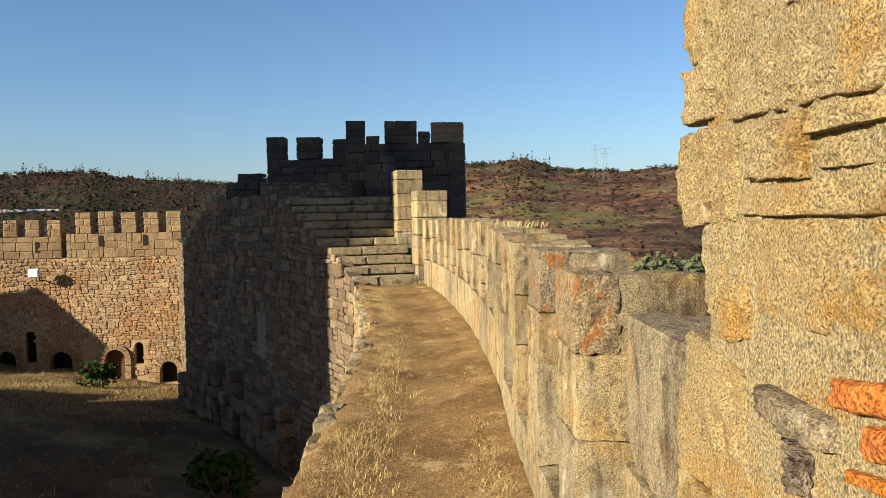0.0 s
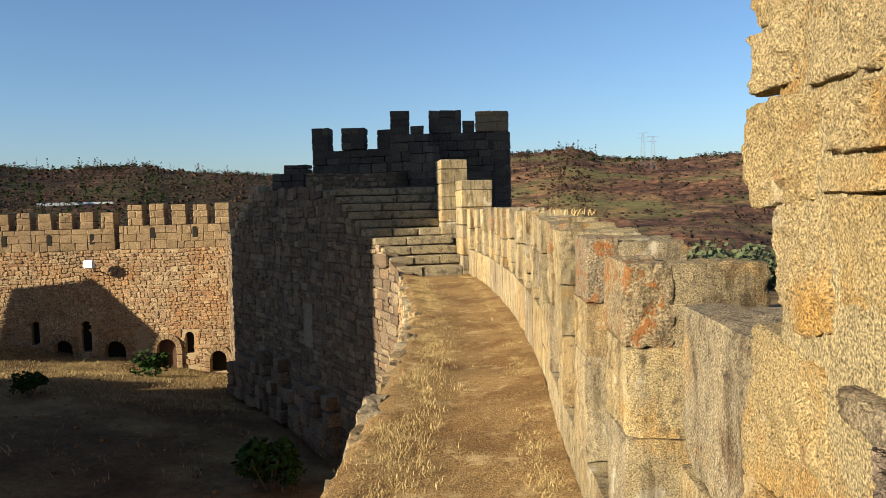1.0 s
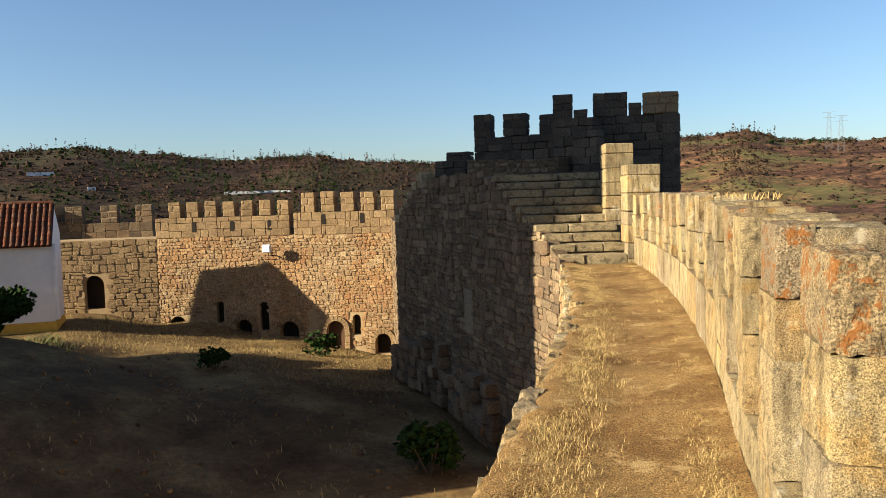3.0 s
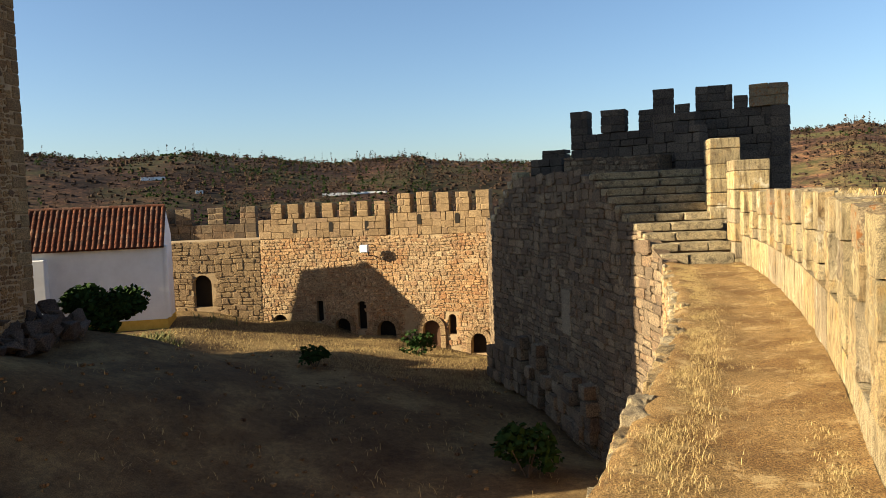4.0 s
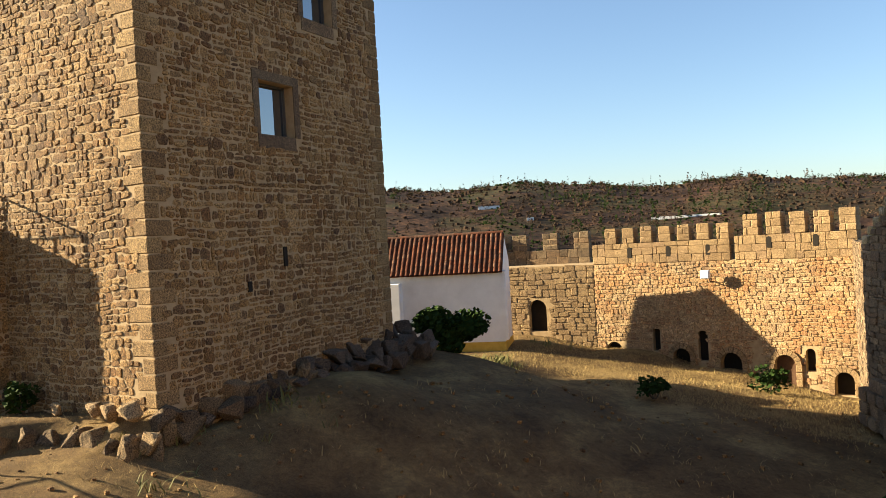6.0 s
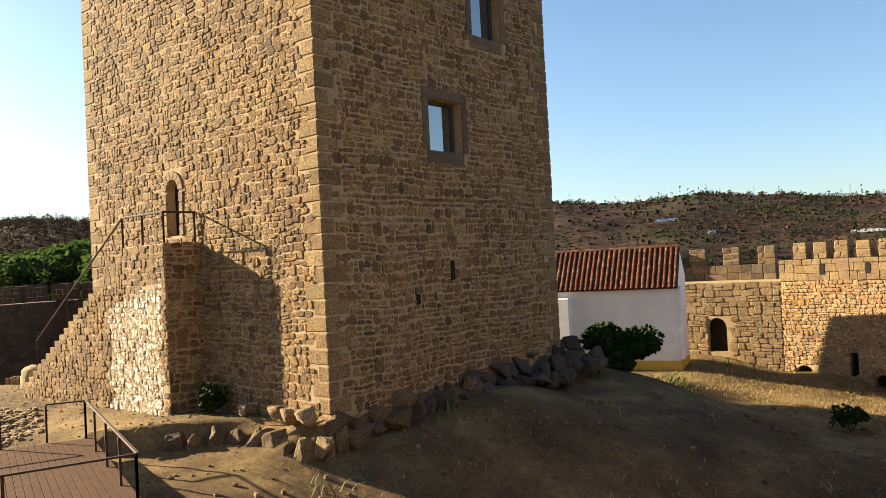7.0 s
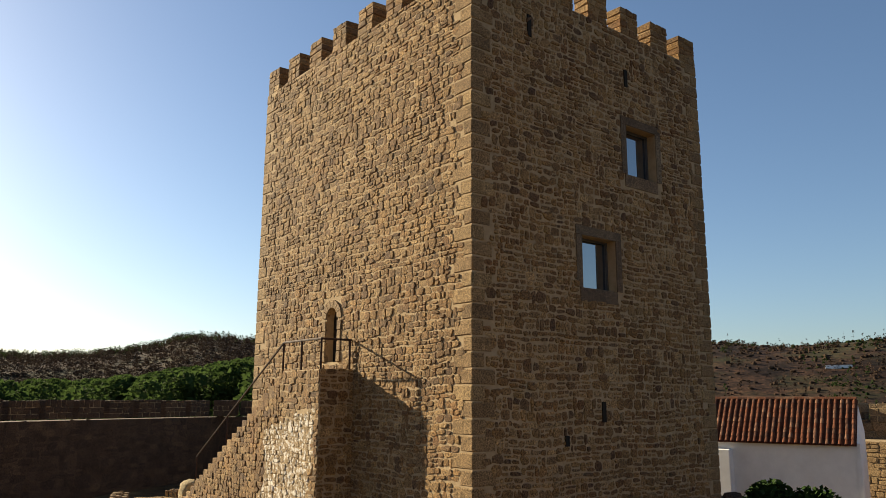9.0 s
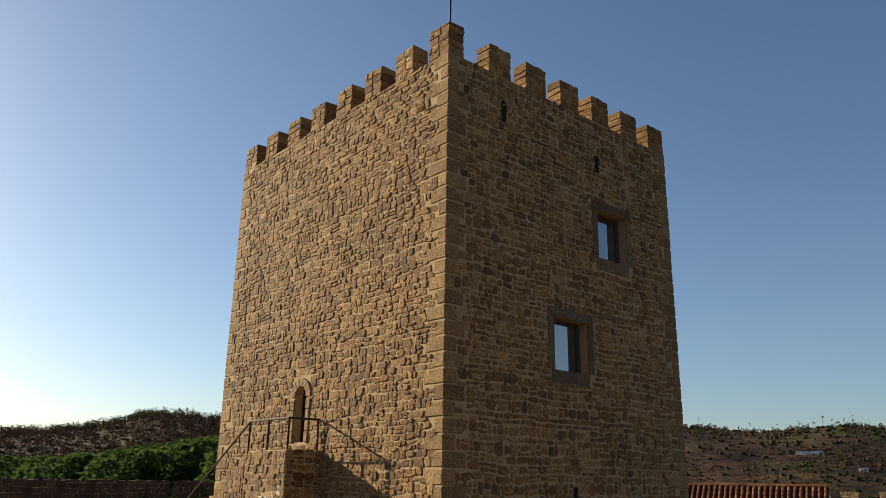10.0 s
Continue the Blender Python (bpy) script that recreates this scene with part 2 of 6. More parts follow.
M_TILE = stone_mat("clay_tile", [(0.22, 0.075, 0.036), (0.15, 0.052, 0.03), (0.27, 0.105, 0.055), (0.11, 0.05, 0.035), (0.32, 0.17, 0.11)], grain=30, lump=8, dist=0.005)
M_STEEL = plain_mat("rusted_steel", (0.035, 0.022, 0.018), (0.075, 0.04, 0.028), 14, 0.65, metal=0.4)
M_DECK = plain_mat("deck_boards", (0.075, 0.04, 0.026), (0.12, 0.066, 0.042), 6, 0.95, spec=0.05)
M_FRAME = plain_mat("dark_frame", (0.05, 0.05, 0.05), (0.08, 0.08, 0.08), 20, 0.5)
M_DARKWOOD = plain_mat("old_wood", (0.07, 0.035, 0.018), (0.12, 0.06, 0.03), 10, 0.8)
# near-black colour that stands in for shade inside recesses and openings
M_VOID = plain_mat("recess_shade", (0.012, 0.009, 0.006), (0.02, 0.015, 0.01), 4, 0.95)
M_LEAF = plain_mat("green_leaf", (0.014, 0.032, 0.008), (0.034, 0.062, 0.014), 3.0, 0.8, spec=0.04)
M_PINE = leaf_mat("pine_needles", (0.015, 0.028, 0.009), (0.036, 0.058, 0.018), 0.12)
M_BURNT = leaf_mat("scorched_branches", (0.034, 0.024, 0.019), (0.082, 0.052, 0.034), 0.03, 0.12)
M_STRAW = plain_mat("dry_straw", (0.40, 0.28, 0.115), (0.56, 0.415, 0.185), 9.0, 0.9, spec=0.04)
M_BARK = plain_mat("bark", (0.07, 0.05, 0.035), (0.12, 0.09, 0.06), 10, 0.9)
M_LAMP = plain_mat("pale_metal", (0.6, 0.6, 0.6), (0.7, 0.7, 0.7), 5, 0.4, tone=1.0)
M_ROCK = stone_mat("bedrock", [(0.10, 0.078, 0.064), (0.17, 0.13, 0.098), (0.075, 0.06, 0.052), (0.14, 0.10, 0.07)], grain=26, lump=5, bump=0.9, dist=0.05, crisp=True)
M_ASHLAR = stone_mat("golden_ashlar", [(0.40, 0.268, 0.135), (0.33, 0.215, 0.11), (0.45, 0.31, 0.155), (0.36, 0.237, 0.12), (0.29, 0.19, 0.1)], grain=30, lump=6, bump=0.9, dist=0.035, dark_amount=0.6, crisp=True, stains=((0.6, 0.52, 0.5, (0.75, 0.7, 0.66)),))
M_LEDGE = stone_mat("ledge_rock", [(0.26, 0.18, 0.10), (0.18, 0.125, 0.078), (0.31, 0.22, 0.125), (0.14, 0.10, 0.068)], grain=30, lump=5, bump=0.9, dist=0.05, crisp=True)
M_SLAB = stone_mat("smooth_slab", [(0.30, 0.24, 0.165), (0.33, 0.265, 0.18)], grain=30, lump=4, dist=0.01)
M_STEP = stone_mat("worn_step_granite", [(0.46, 0.38, 0.235), (0.40, 0.33, 0.21), (0.50, 0.41, 0.26)], grain=60, lump=7, bump=1.0, dist=0.025, dark=(0.05, 0.04, 0.028), dark_amount=0.52, crisp=True)
m_glass, nt, b, g = base("window_glass", 0.03, 0.5)
b.inputs["Base Color"].default_value = (0.02, 0.025, 0.03, 1)
b.inputs["Specular IOR Level"].default_value = 1.0
b.inputs["IOR"].default_value = 2.2
M_GLASS = m_glass

rng = random.Random(7)


# mesh helpers
class Build:
    """Collects vertices and faces for one mesh."""

    def __init__(self):
        self.v, self.f = [], []

    def poly(self, pts):
        n = len(self.v)
        self.v += [tuple(p) for p in pts]
        self.f.append(tuple(range(n, n + len(pts))))

    def block(self, o, ux, uy, uz, bev=0.015, jit=0.0):
        """A box with chamfered edges; o is a corner, ux, uy, uz its edges."""
        ux, uy, uz, o = Vector(ux), Vector(uy), Vector(uz), Vector(o)
        if jit:
            d = [Vector((rng.uniform(-jit, jit), rng.uniform(-jit, jit), rng.uniform(-jit, jit))) for _ in range(8)]
        else:
            d = [Vector()] * 8
        lx, ly, lz = ux.length, uy.length, uz.length
        b = min(bev, 0.3 * min(lx, ly, lz))
        n = len(self.v)
        for k in range(8):
            i, j, h = k & 1, k >> 1 & 1, k >> 2 & 1
            for ax in range(3):
                e = [0 if i == 0 else 1, 0 if j == 0 else 1, 0 if h == 0 else 1]
                off = [b / lx, b / ly, b / lz]
                for q in range(3):
                    if q != ax:
                        e[q] += off[q] * (1 if e[q] == 0 else -1)
                self.v.append(tuple(o + ux * e[0] + uy * e[1] + uz * e[2] + d[k]))
        F = lambda k, ax: n + 3 * k + ax
        flip = ux.cross(uy).dot(uz) < 0
        out = []
        for ax, ks in ((0, (0, 4, 6, 2)), (0, (1, 3, 7, 5)), (1, (0, 1, 5, 4)), (1, (2, 6, 7, 3)), (2, (0, 2, 3, 1)), (2, (4, 5, 7, 6))):
            out.append(tuple(F(k, ax) for k in ks))
        for bit, ax in ((1, 0), (2, 1), (4, 2)):
            others = [q for q in range(3) if q != ax]
            for k in range(8):
                if not k & bit:
                    a, c = k, k | bit
                    out.append((F(a, others[0]), F(c, others[0]), F(c, others[1]), F(a, others[1])))
        for k in range(8):
            out.append((F(k, 0), F(k, 1), F(k, 2)))
        self.f += [tuple(reversed(q)) for q in out] if flip else out

    def stone(self, P, u0, u1, v0, v1, d, r=0.22, irregular=0.24):
        """A rounded eight-sided stone on a surface P(u, v, out)."""
        w, h = u1 - u0, v1 - v0
        ring = [(r, 0), (1 - r, 0), (1, r), (1, 1 - r), (1 - r, 1), (r, 1), (0, 1 - r), (0, r)]
        ring = [(a + rng.uniform(-irregular, irregular) * 0.5, c + rng.uniform(-irregular, irregular) * 0.5) for a, c in ring]
        n = len(self.v)
        for s, out in ((1.0, -0.01), (0.97, d * 0.7), (0.74, d)):
            t1, t2 = rng.uniform(-0.2, 0.2) * d, rng.uniform(-0.2, 0.2) * d
            for a, c in ring:
                a, c = 0.5 + (a - 0.5) * s, 0.5 + (c - 0.5) * s
                self.v.append(tuple(P(u0 + a * w, v0 + c * h, out + (t1 * (a - 0.5) + t2 * (c - 0.5)))))
        for lay in (0, 8):
            for k in range(8):
                q = (k + 1) % 8
                self.f.append((n + lay + k, n + lay + q, n + lay + 8 + q, n + lay + 8 + k))
        self.f.append(tuple(n + 16 + k for k in range(8)))

    def mesh(self, name, mat, smooth=False):
        me = bpy.data.meshes.new(name)
        me.from_pydata(self.v, [], self.f)
        me.materials.append(mat)
        me.update()
        if smooth:
            me.polygons.foreach_set("use_smooth", [True] * len(me.polygons))
            me.set_sharp_from_angle(angle=radians(36))
        return me


def thing(name, label, category, at=(0, 0, 0), kind="", group=""):
    ob = new(name)
    ob.location = at
    return tagged(ob, label, category, group, kind)


def part(name, bd, mat, parent=None, label="", smooth=False, kind=""):
    ob = new(name, bd.mesh(name, mat, smooth))
    if parent is not None:
        ob.parent = parent
        ob.matrix_parent_inverse = Matrix.Translation(-Vector(parent.location))
    return tagged(ob, label, kind=kind)


def solid(name, bd, mat, label, category, kind="structure", smooth=False):
    return tagged(new(name, bd.mesh(name, mat, smooth)), label, category, kind=kind)


class Line:
    """A polyline on the plan with lengths and sideways normals."""

    def __init__(self, pts):
        self.p = [Vector((x, y, 0)) for x, y in pts]
        self.s = [0.0]
        for a, c in zip(self.p, self.p[1:]):
            self.s.append(self.s[-1] + (c - a).length)
        self.len = self.s[-1]

    def at(self, s):
        s = min(max(s, 0), self.len)
        k = max(i for i in range(len(self.p) - 1) if self.s[i] <= s + 1e-9)
        t = (s - self.s[k]) / (self.s[k + 1] - self.s[k])
        return self.p[k].lerp(self.p[k + 1], t)

    def dir(self, s):
        return (self.at(min(s + 0.3, self.len)) - self.at(max(s - 0.3, 0))).normalized()

    def left(self, s):
        d = self.dir(s)
        return Vector((-d.y, d.x, 0))


def face_of(line, side):
    """P(u, v, out) for a wall face along a line; side +1: out is to the line's left."""

    def P(u, v, out):
        return line.at(u) + line.left(u) * (side * out) + Vector((0, 0, v))

    return P


def courses(v0, v1, ch):
    v = v0
    while v < v1 - 0.5 * ch[0]:
        h = min(rng.uniform(*ch), v1 - v)
        if v1 - v - h < 0.55 * ch[0]:
            h = v1 - v
        yield v, v + h
        v += h


def rubble(bd, P, u0, u1, v0, v1, ch=(0.2, 0.36), sw=(0.22, 0.6), d=(0.02, 0.06), gap=0.034, keep=lambda u, v: True, flip=False, single=None, r=0.22, irr=0.24):
    """Rough courses of stones on a face. single: (owner, material, test), for stones that are objects of their own."""
    whole, made, Q = bd, 0, P
    P = lambda u, v, o: Q(u, v + 0.085 * noise.noise(Vector((u * 0.55, v * 0.5, u0))) + 0.03 * noise.noise(Vector((u * 2.1, v * 1.9, 5))), o)
    for a, c in courses(v0, v1, ch):
        u = u0 - rng.uniform(0, sw[0])
        while u < u1:
            w = rng.uniform(*sw)
            x0, x1 = max(u, u0), min(u + w, u1)
            if x1 - x0 > 0.08 and keep((x0 + x1) / 2, (a + c) / 2):
                j = (c - a) * 0.12
                alone = single is not None and made < 290 and single[2]((x0 + x1) / 2, (a + c) / 2)
                bd = Build() if alone else whole
                n = len(bd.f)
                if c - a > 0.2 and rng.random() < 0.3:
                    mid = (a + c) / 2 + rng.uniform(-0.15, 0.15) * (c - a)
                    bd.stone(P, x0 + gap / 2, x1 - gap / 2, a + gap / 2, mid - gap / 2, rng.uniform(*d), r, irr)
                    bd.stone(P, x0 + gap / 2, x1 - gap / 2, mid + gap / 2, c - gap / 2, rng.uniform(*d), r, irr)
                else:
                    bd.stone(P, x0 + gap / 2, x1 - gap / 2, a + gap / 2 + rng.uniform(-j, j), c - gap / 2 + rng.uniform(-j, j), rng.uniform(*d), r, irr)
                if flip:
                    bd.f[n:] = [tuple(reversed(q)) for q in bd.f[n:]]
                if alone:
                    part("stone", bd, single[1], single[0])
                    made += 1
            u += w


def wall_solid(bd, line, inner, outer, z0, top, step=0.6):
    """A thick wall along a line: inner and outer are offsets to the left; top(s) gives its height."""
    n = max(2, int(line.len / step))
    ring = []
    far = outer if callable(outer) else lambda s: outer
    for i in range(n + 1):
        s = line.len * i / n
        p, l = line.at(s), line.left(s)
        t = top(s)
        ring.append([p + l * inner + Vector((0, 0, z0)), p + l * inner + Vector((0, 0, t)), p + l * far(s) + Vector((0, 0, t)), p + l * far(s) + Vector((0, 0, z0))])
    for a, c in zip(ring, ring[1:]):
        for k in range(4):
            q = (k + 1) % 4
            bd.poly([a[k], c[k], c[q], a[q]])
    bd.poly(ring[0])
    bd.poly(list(reversed(ring[-1])))


def stack(bd, o, ux, uy, height, ch, bw, bev=0.015, jit=0.01, owner=None, mat=None):
    """Courses of blocks filling a box; joints run across its longer side."""
    o, ux, uy = Vector(o), Vector(ux), Vector(uy)
    for a, c in courses(0, height, ch):
        u, L = 0.0, ux.length
        while u < L - 1e-6:
            w = min(rng.uniform(*bw), L - u)
            if L - u - w < 0.5 * bw[0]:
                w = L - u
            here = Build() if owner is not None else bd
            here.block(o + ux * (u / L) + Vector((0, 0, a)), ux * ((w - 0.006) / L), uy, Vector((0, 0, c - a - 0.006)), bev, jit)
            if owner is not None:
                part("block", here, mat, owner)
            u += w


def spin(bd, pts, sides, centre):
    """A turned shape: pts of (radius, height)."""
    n = len(bd.v)
    for r, z in pts:
        for k in range(sides):
            a = 2 * math.pi * k / sides
            bd.v.append((centre[0] + r * math.cos(a), centre[1] + r * math.sin(a), centre[2] + z))
    for i in range(len(pts) - 1):
        for k in range(sides):
            q = (k + 1) % sides
            bd.f.append((n + i * sides + k, n + i * sides + q, n + (i + 1) * sides + q, n + (i + 1) * sides + k))
    bd.f.append(tuple(n + k for k in reversed(range(sides))))
    bd.f.append(tuple(n + (len(pts) - 1) * sides + k for k in range(sides)))


def bar(bd, a, c, r=0.03, sides=6):
    a, c = Vector(a), Vector(c)
    d = (c - a).normalized()
    x = d.orthogonal().normalized()
    y = d.cross(x)
    n = len(bd.v)
    for p in (a, c):
        for k in range(sides):
            t = 2 * math.pi * k / sides
            bd.v.append(tuple(p + x * (r * math.cos(t)) + y * (r * math.sin(t))))
    for k in range(sides):
        q = (k + 1) % sides
        bd.f.append((n + k, n + q, n + sides + q, n + sides + k))
    bd.f.append(tuple(n + k for k in reversed(range(sides))))
    bd.f.append(tuple(n + sides + k for k in range(sides)))


def carve(ob, cutters):
    """Cuts boxes or prisms out of a mesh object for good."""
    tools = []
    for bd in cutters:
        t = new("cutter", bd.mesh("cutter", M_VOID))
        bm = bmesh.new()
        bm.from_mesh(t.data)
        bmesh.ops.recalc_face_normals(bm, faces=bm.faces)
        bm.to_mesh(t.data)
        bm.free()
        tools.append(t)
        mod = ob.modifiers.new("cut", "BOOLEAN")
        mod.object, mod.operation, mod.solver = t, "DIFFERENCE", "EXACT"
    bpy.context.view_layer.update()
    me = bpy.data.meshes.new_from_object(ob.evaluated_get(bpy.context.evaluated_depsgraph_get()))
    ob.modifiers.clear()
    stone = ob.data.materials[0]
    cut_faces = [p.material_index != 0 for p in me.polygons]
    me.materials.clear()
    me.materials.append(stone)
    # faces left by a cutter's own material go near black, as shade
    me.materials.append(M_VOID)
    me.polygons.foreach_set("material_index", [int(q) for q in cut_faces])
    ob.data = me
    for t in tools:
        bpy.data.objects.remove(t)


def outward(ob):
    bm = bmesh.new()
    bm.from_mesh(ob.data)
    bmesh.ops.remove_doubles(bm, verts=bm.verts, dist=0.0005)
    bmesh.ops.recalc_face_normals(bm, faces=bm.faces)
    bm.to_mesh(ob.data)
    bm.free()
    return ob


def arch_prism(o, along, out, w, h, depth, rise=0.5):
    """A prism with a round-arched outline: o is the middle of its foot on the face, out its way into the wall."""
    o, along, out = Vector(o), Vector(along).normalized(), Vector(out).normalized()
    pts = [(-w / 2, 0), (w / 2, 0)]
    for k in range(9):
        a = math.pi * k / 8
        pts.append((w / 2 * math.cos(a), h - w * rise + w * rise * math.sin(a)))
    bd = Build()
    f = [o - out * 0.3 + along * x + Vector((0, 0, z)) for x, z in pts]
    r = [o + out * depth + along * x + Vector((0, 0, z)) for x, z in pts]
    bd.poly(f)
    bd.poly(list(reversed(r)))
    for i in range(len(pts)):
        j = (i + 1) % len(pts)
        bd.poly([f[i], r[i], r[j], f[j]])
    return bd


def box_prism(o, along, out, w, h, depth, front=0.3):
    o, along, out = Vector(o), Vector(along).normalized(), Vector(out).normalized()
    bd = Build()
    bd.block(o - along * (w / 2) - out * front, along * w, out * (depth + front), Vector((0, 0, h)), 0.0001)
    return bd


# ground: one sheet from the courtyard to the hills
LEVELS = [(-19.6, 8.4, -2.15), (-24.5, 5.5, -2.2), (-30, 2, -2.4), (-38, 2, -2.55), (-22, 1, -2.75), (-16, 2, -3.1), (-20.5, 14, -2.0), (-22.5, 20.5, -2.2), (-25, 24.5, -3.7),
          (-17.5, 9.3, -3.4), (-19.0, 10.4, -2.45), (-19.95, 13.2, -2.1), (-16, 8.5, -3.75), (-14.5, 10.6, -4.35), (-18.2, 6.2, -3.05), (-20.3, 5.9, -2.8), (-11.7, 12, -4.85), (-9.8, 14, -5.1), (-2, 5, -5.4), (-4.4, 22.5, -5.8), (-9.4, 28.6, -5.6), (-12.2, 35.3, -6.05),
          (-14.8, 34.9, -5.5), (-17.6, 34.4, -4.9), (-22.1, 33.6, -4.15), (-28, 31, -3.45), (-18.5, 20.8, -3.6), (-20.6, 20.2, -2.9), (-15, 24, -4.6), (-17.8, 25.3, -4.1), (-16.0, 26.6, -4.42), (-13.3, 28.3, -4.95), (-10.5, 30.2, -5.25),
          (-7.0, 16.5, -5.25), (-5.6, 17.4, -5.35), (-4.4, 18.1, -5.45), (-50, 0, -4.2), (-25, -15, -4.5), (-5, -12, -5), (-45, 20, -4.5), (-13, 4, -3.7), (-7, 10, -5.0)]
KE, GS = Vector((-0.77, 1.04, 1.71)), 0.958


def drawn_in(x, y, z=1.71):
    """The ground by the keep, drawn in towards the walk."""
    p = KE + GS * (Vector((x, y, z)) - KE)
    return p.x, p.y, p.z


LEVELS = [drawn_in(*v) if v[0] < -15.5 and v[1] < 21 else v for v in LEVELS]
# rocky ledge that holds the terrace at the keep's corner
LEDGE = [(-19.6, 10.6), (-18.85, 9.0), (-18.5, 8.25), (-19.2, 7.75), (-20.5, 7.35), (-21.1, 6.8), (-21.5, 6.0), (-21.8, 5.0)]
LEDGE = [drawn_in(*v)[:2] for v in LEDGE]
TERRACE_Z = drawn_in(0, 0, -2.2)[2]


def above_ledge(x, y):
    """How far a point lies behind the ledge, in metres, up on the terrace."""
    best, sign = 9.0, -1.0
    for (ax, ay), (cx, cy) in zip(LEDGE, LEDGE[1:]):
        dx, dy = cx - ax, cy - ay
        t = min(max(((x - ax) * dx + (y - ay) * dy) / (dx * dx + dy * dy), 0), 1)
        d = math.hypot(x - ax - t * dx, y - ay - t * dy)
        if d < best:
            best, sign = d, 1.0 if dx * (y - ay) - dy * (x - ax) < 0 else -1.0
    return best * sign


RIDGE = [(-180, 3.0), (-30, 3.2), (-16.5, 3.05), (-12.8, 2.95), (-9, 3.15), (-6, 4.0), (-3, 3.75), (5, 3.2), (15.4, 2.55), (19.2, 2.75), (22, 2.95), (24.5, 3.3), (30.7, 3.05),
         (36, 3.65), (40.4, 4.0), (45.4, 3.7), (50, 4.0), (65, 4.2), (83.4, 4.2), (86.0, 4.4), (87.7, 4.3), (89.3, 3.7), (90.6, 3.4), (92.2, 3.1), (94.0, 2.85), (97.4, 2.7), (180, 3.0)]


def ridge(az):
    """How high the far ridge stands over the eye's level, in degrees, by its bearing to the left of +y."""
    d = math.degrees(az)
    for (a, ea), (c, ec) in zip(RIDGE, RIDGE[1:]):
        if d <= c:
            f = (d - a) / (c - a)
            return ea + (ec - ea) * f * f * (3 - 2 * f) + 0.05 * noise.noise(Vector((d * 0.9, 7.7, 0)))
    return 3.0


def ground_z(x, y):
    w = s = 0.0
    for a, c, z in LEVELS:
        k = 1.0 / ((x - a) ** 2 + (y - c) ** 2 + 4.0) ** 1.8
        w += k
        s += k * z
    z = s / w + 0.10 * noise.noise(Vector((x * 0.35, y * 0.35, 0))) + 0.03 * noise.noise(Vector((x * 1.7, y * 1.7, 4)))
    if -25 < x < -17.5 and 3.5 < y < 10:
        d = above_ledge(x, y)
        if 0 < d < 2.5:
            z += (max(z, TERRACE_Z) - z) * min(1, d / 0.3) * min(1, (2.5 - d) / 1.0)
        elif -2.0 < d <= 0:
            z += (min(z, TERRACE_Z - 0.5) - z) * min(1, (2.0 + d) / 1.0)
    if -46 < x < -22.4 and -14 < y < 6:
        off = max(-0.1 - 0.053 * (x + 30.0) - 0.3 - y, -37.6 - x)
        if off > 0:
            z += (min(z, -4.9) - z) * min(1, off / 0.3)
    r, az = math.hypot(x + 18, y - 12), math.atan2(-x, y)
    if r > 44:
        sm = lambda a, c: min(max((r - a) / (c - a), 0), 1) ** 2 * (3 - 2 * min(max((r - a) / (c - a), 0), 1))
        d = math.degrees(az)
        low = -36 + 26 * math.exp(-((d - 90) / 16) ** 2) + 16 * math.exp(-((d + 14) / 12) ** 2)
        far = math.hypot(x, y) * math.tan(radians(ridge(az))) + 1.6
        z = z + (low - z) * sm(44, 190)
        z = z + (far - z) * sm(200, 760)
        f = min(1, (r - 44) / 300)
        z += f * (7 * noise.fractal(Vector((x * 0.006, y * 0.006, 1)), 1.0, 2.1, 5)) * min(1, max(0.12, 1 - (r - 420) / 300))
        if r > 760:
            z -= 0.05 * (r - 760)
    return z


bd = Build()
radii = [0.01] + [0.55 * k for k in range(1, 84)] + [46 * 1.052 ** k for k in range(1, 82)]
SEG = 288
for r in radii:
    for k in range(SEG):
        a = 2 * math.pi * k / SEG
        x, y = -18 + r * math.cos(a), 12 + r * math.sin(a)
        bd.v.append((x, y, ground_z(x, y)))
for i in range(len(radii) - 1):
    for k in range(SEG):
        q = (k + 1) % SEG
        bd.f.append((i * SEG + k, (i + 1) * SEG + k, (i + 1) * SEG + q, i * SEG + q))
solid("ground", bd, M_GROUND, "dry trodden courtyard earth and burnt brown hills", "ground", smooth=True)

# plan of the curtain wall
WALK_L = Line([(-1.1, -9), (-1.0, 0), (-0.95, 4.4), (-0.93, 6.5), (-1.0, 9.0), (-1.25, 12.4), (-1.62, 15.0), (-2.05, 17.7)])
PARA = Line([(0.5, -9), (0.5, 0.5), (0.5, 3.0), (0.46, 5.0), (0.48, 7.0), (0.45, 9.0), (0.33, 11.2), (0.05, 14.5), (-0.25, 16.6), (-0.55, 18.3)])
DARK = Line([(-2.05, 17.7), (-3.3, 19.9), (-5.1, 22.6), (-7.3, 25.8), (-9.6, 28.8), (-11.2, 33.0), (-12.2, 35.6)])
FAR = Line([(-11.9, 35.3), (-17.5, 34.6), (-23.6, 33.3)])
DOORW = Line([(-23.6, 33.3), (-28.0, 31.6), (-36.0, 28.0)])
WEST = Line([(-36.0, 28.0), (-52, 20), (-59.7, 6.3), (-52.0, -1.5), (-44.3, -8.5), (-30, -22), (-8, -20), (-1.1, -9)])


def dark_top(s):
    pts = [(0, 0.1), (4.45, 2.13), (8.6, 2.3), (11.0, 2.3), (13.3, 0.7), (20, 0.7)]
    for (a, za), (c, zc) in zip(pts, pts[1:]):
        if s <= c:
            return za + (zc - za) * (s - a) / (c - a)
    return pts[-1][1]


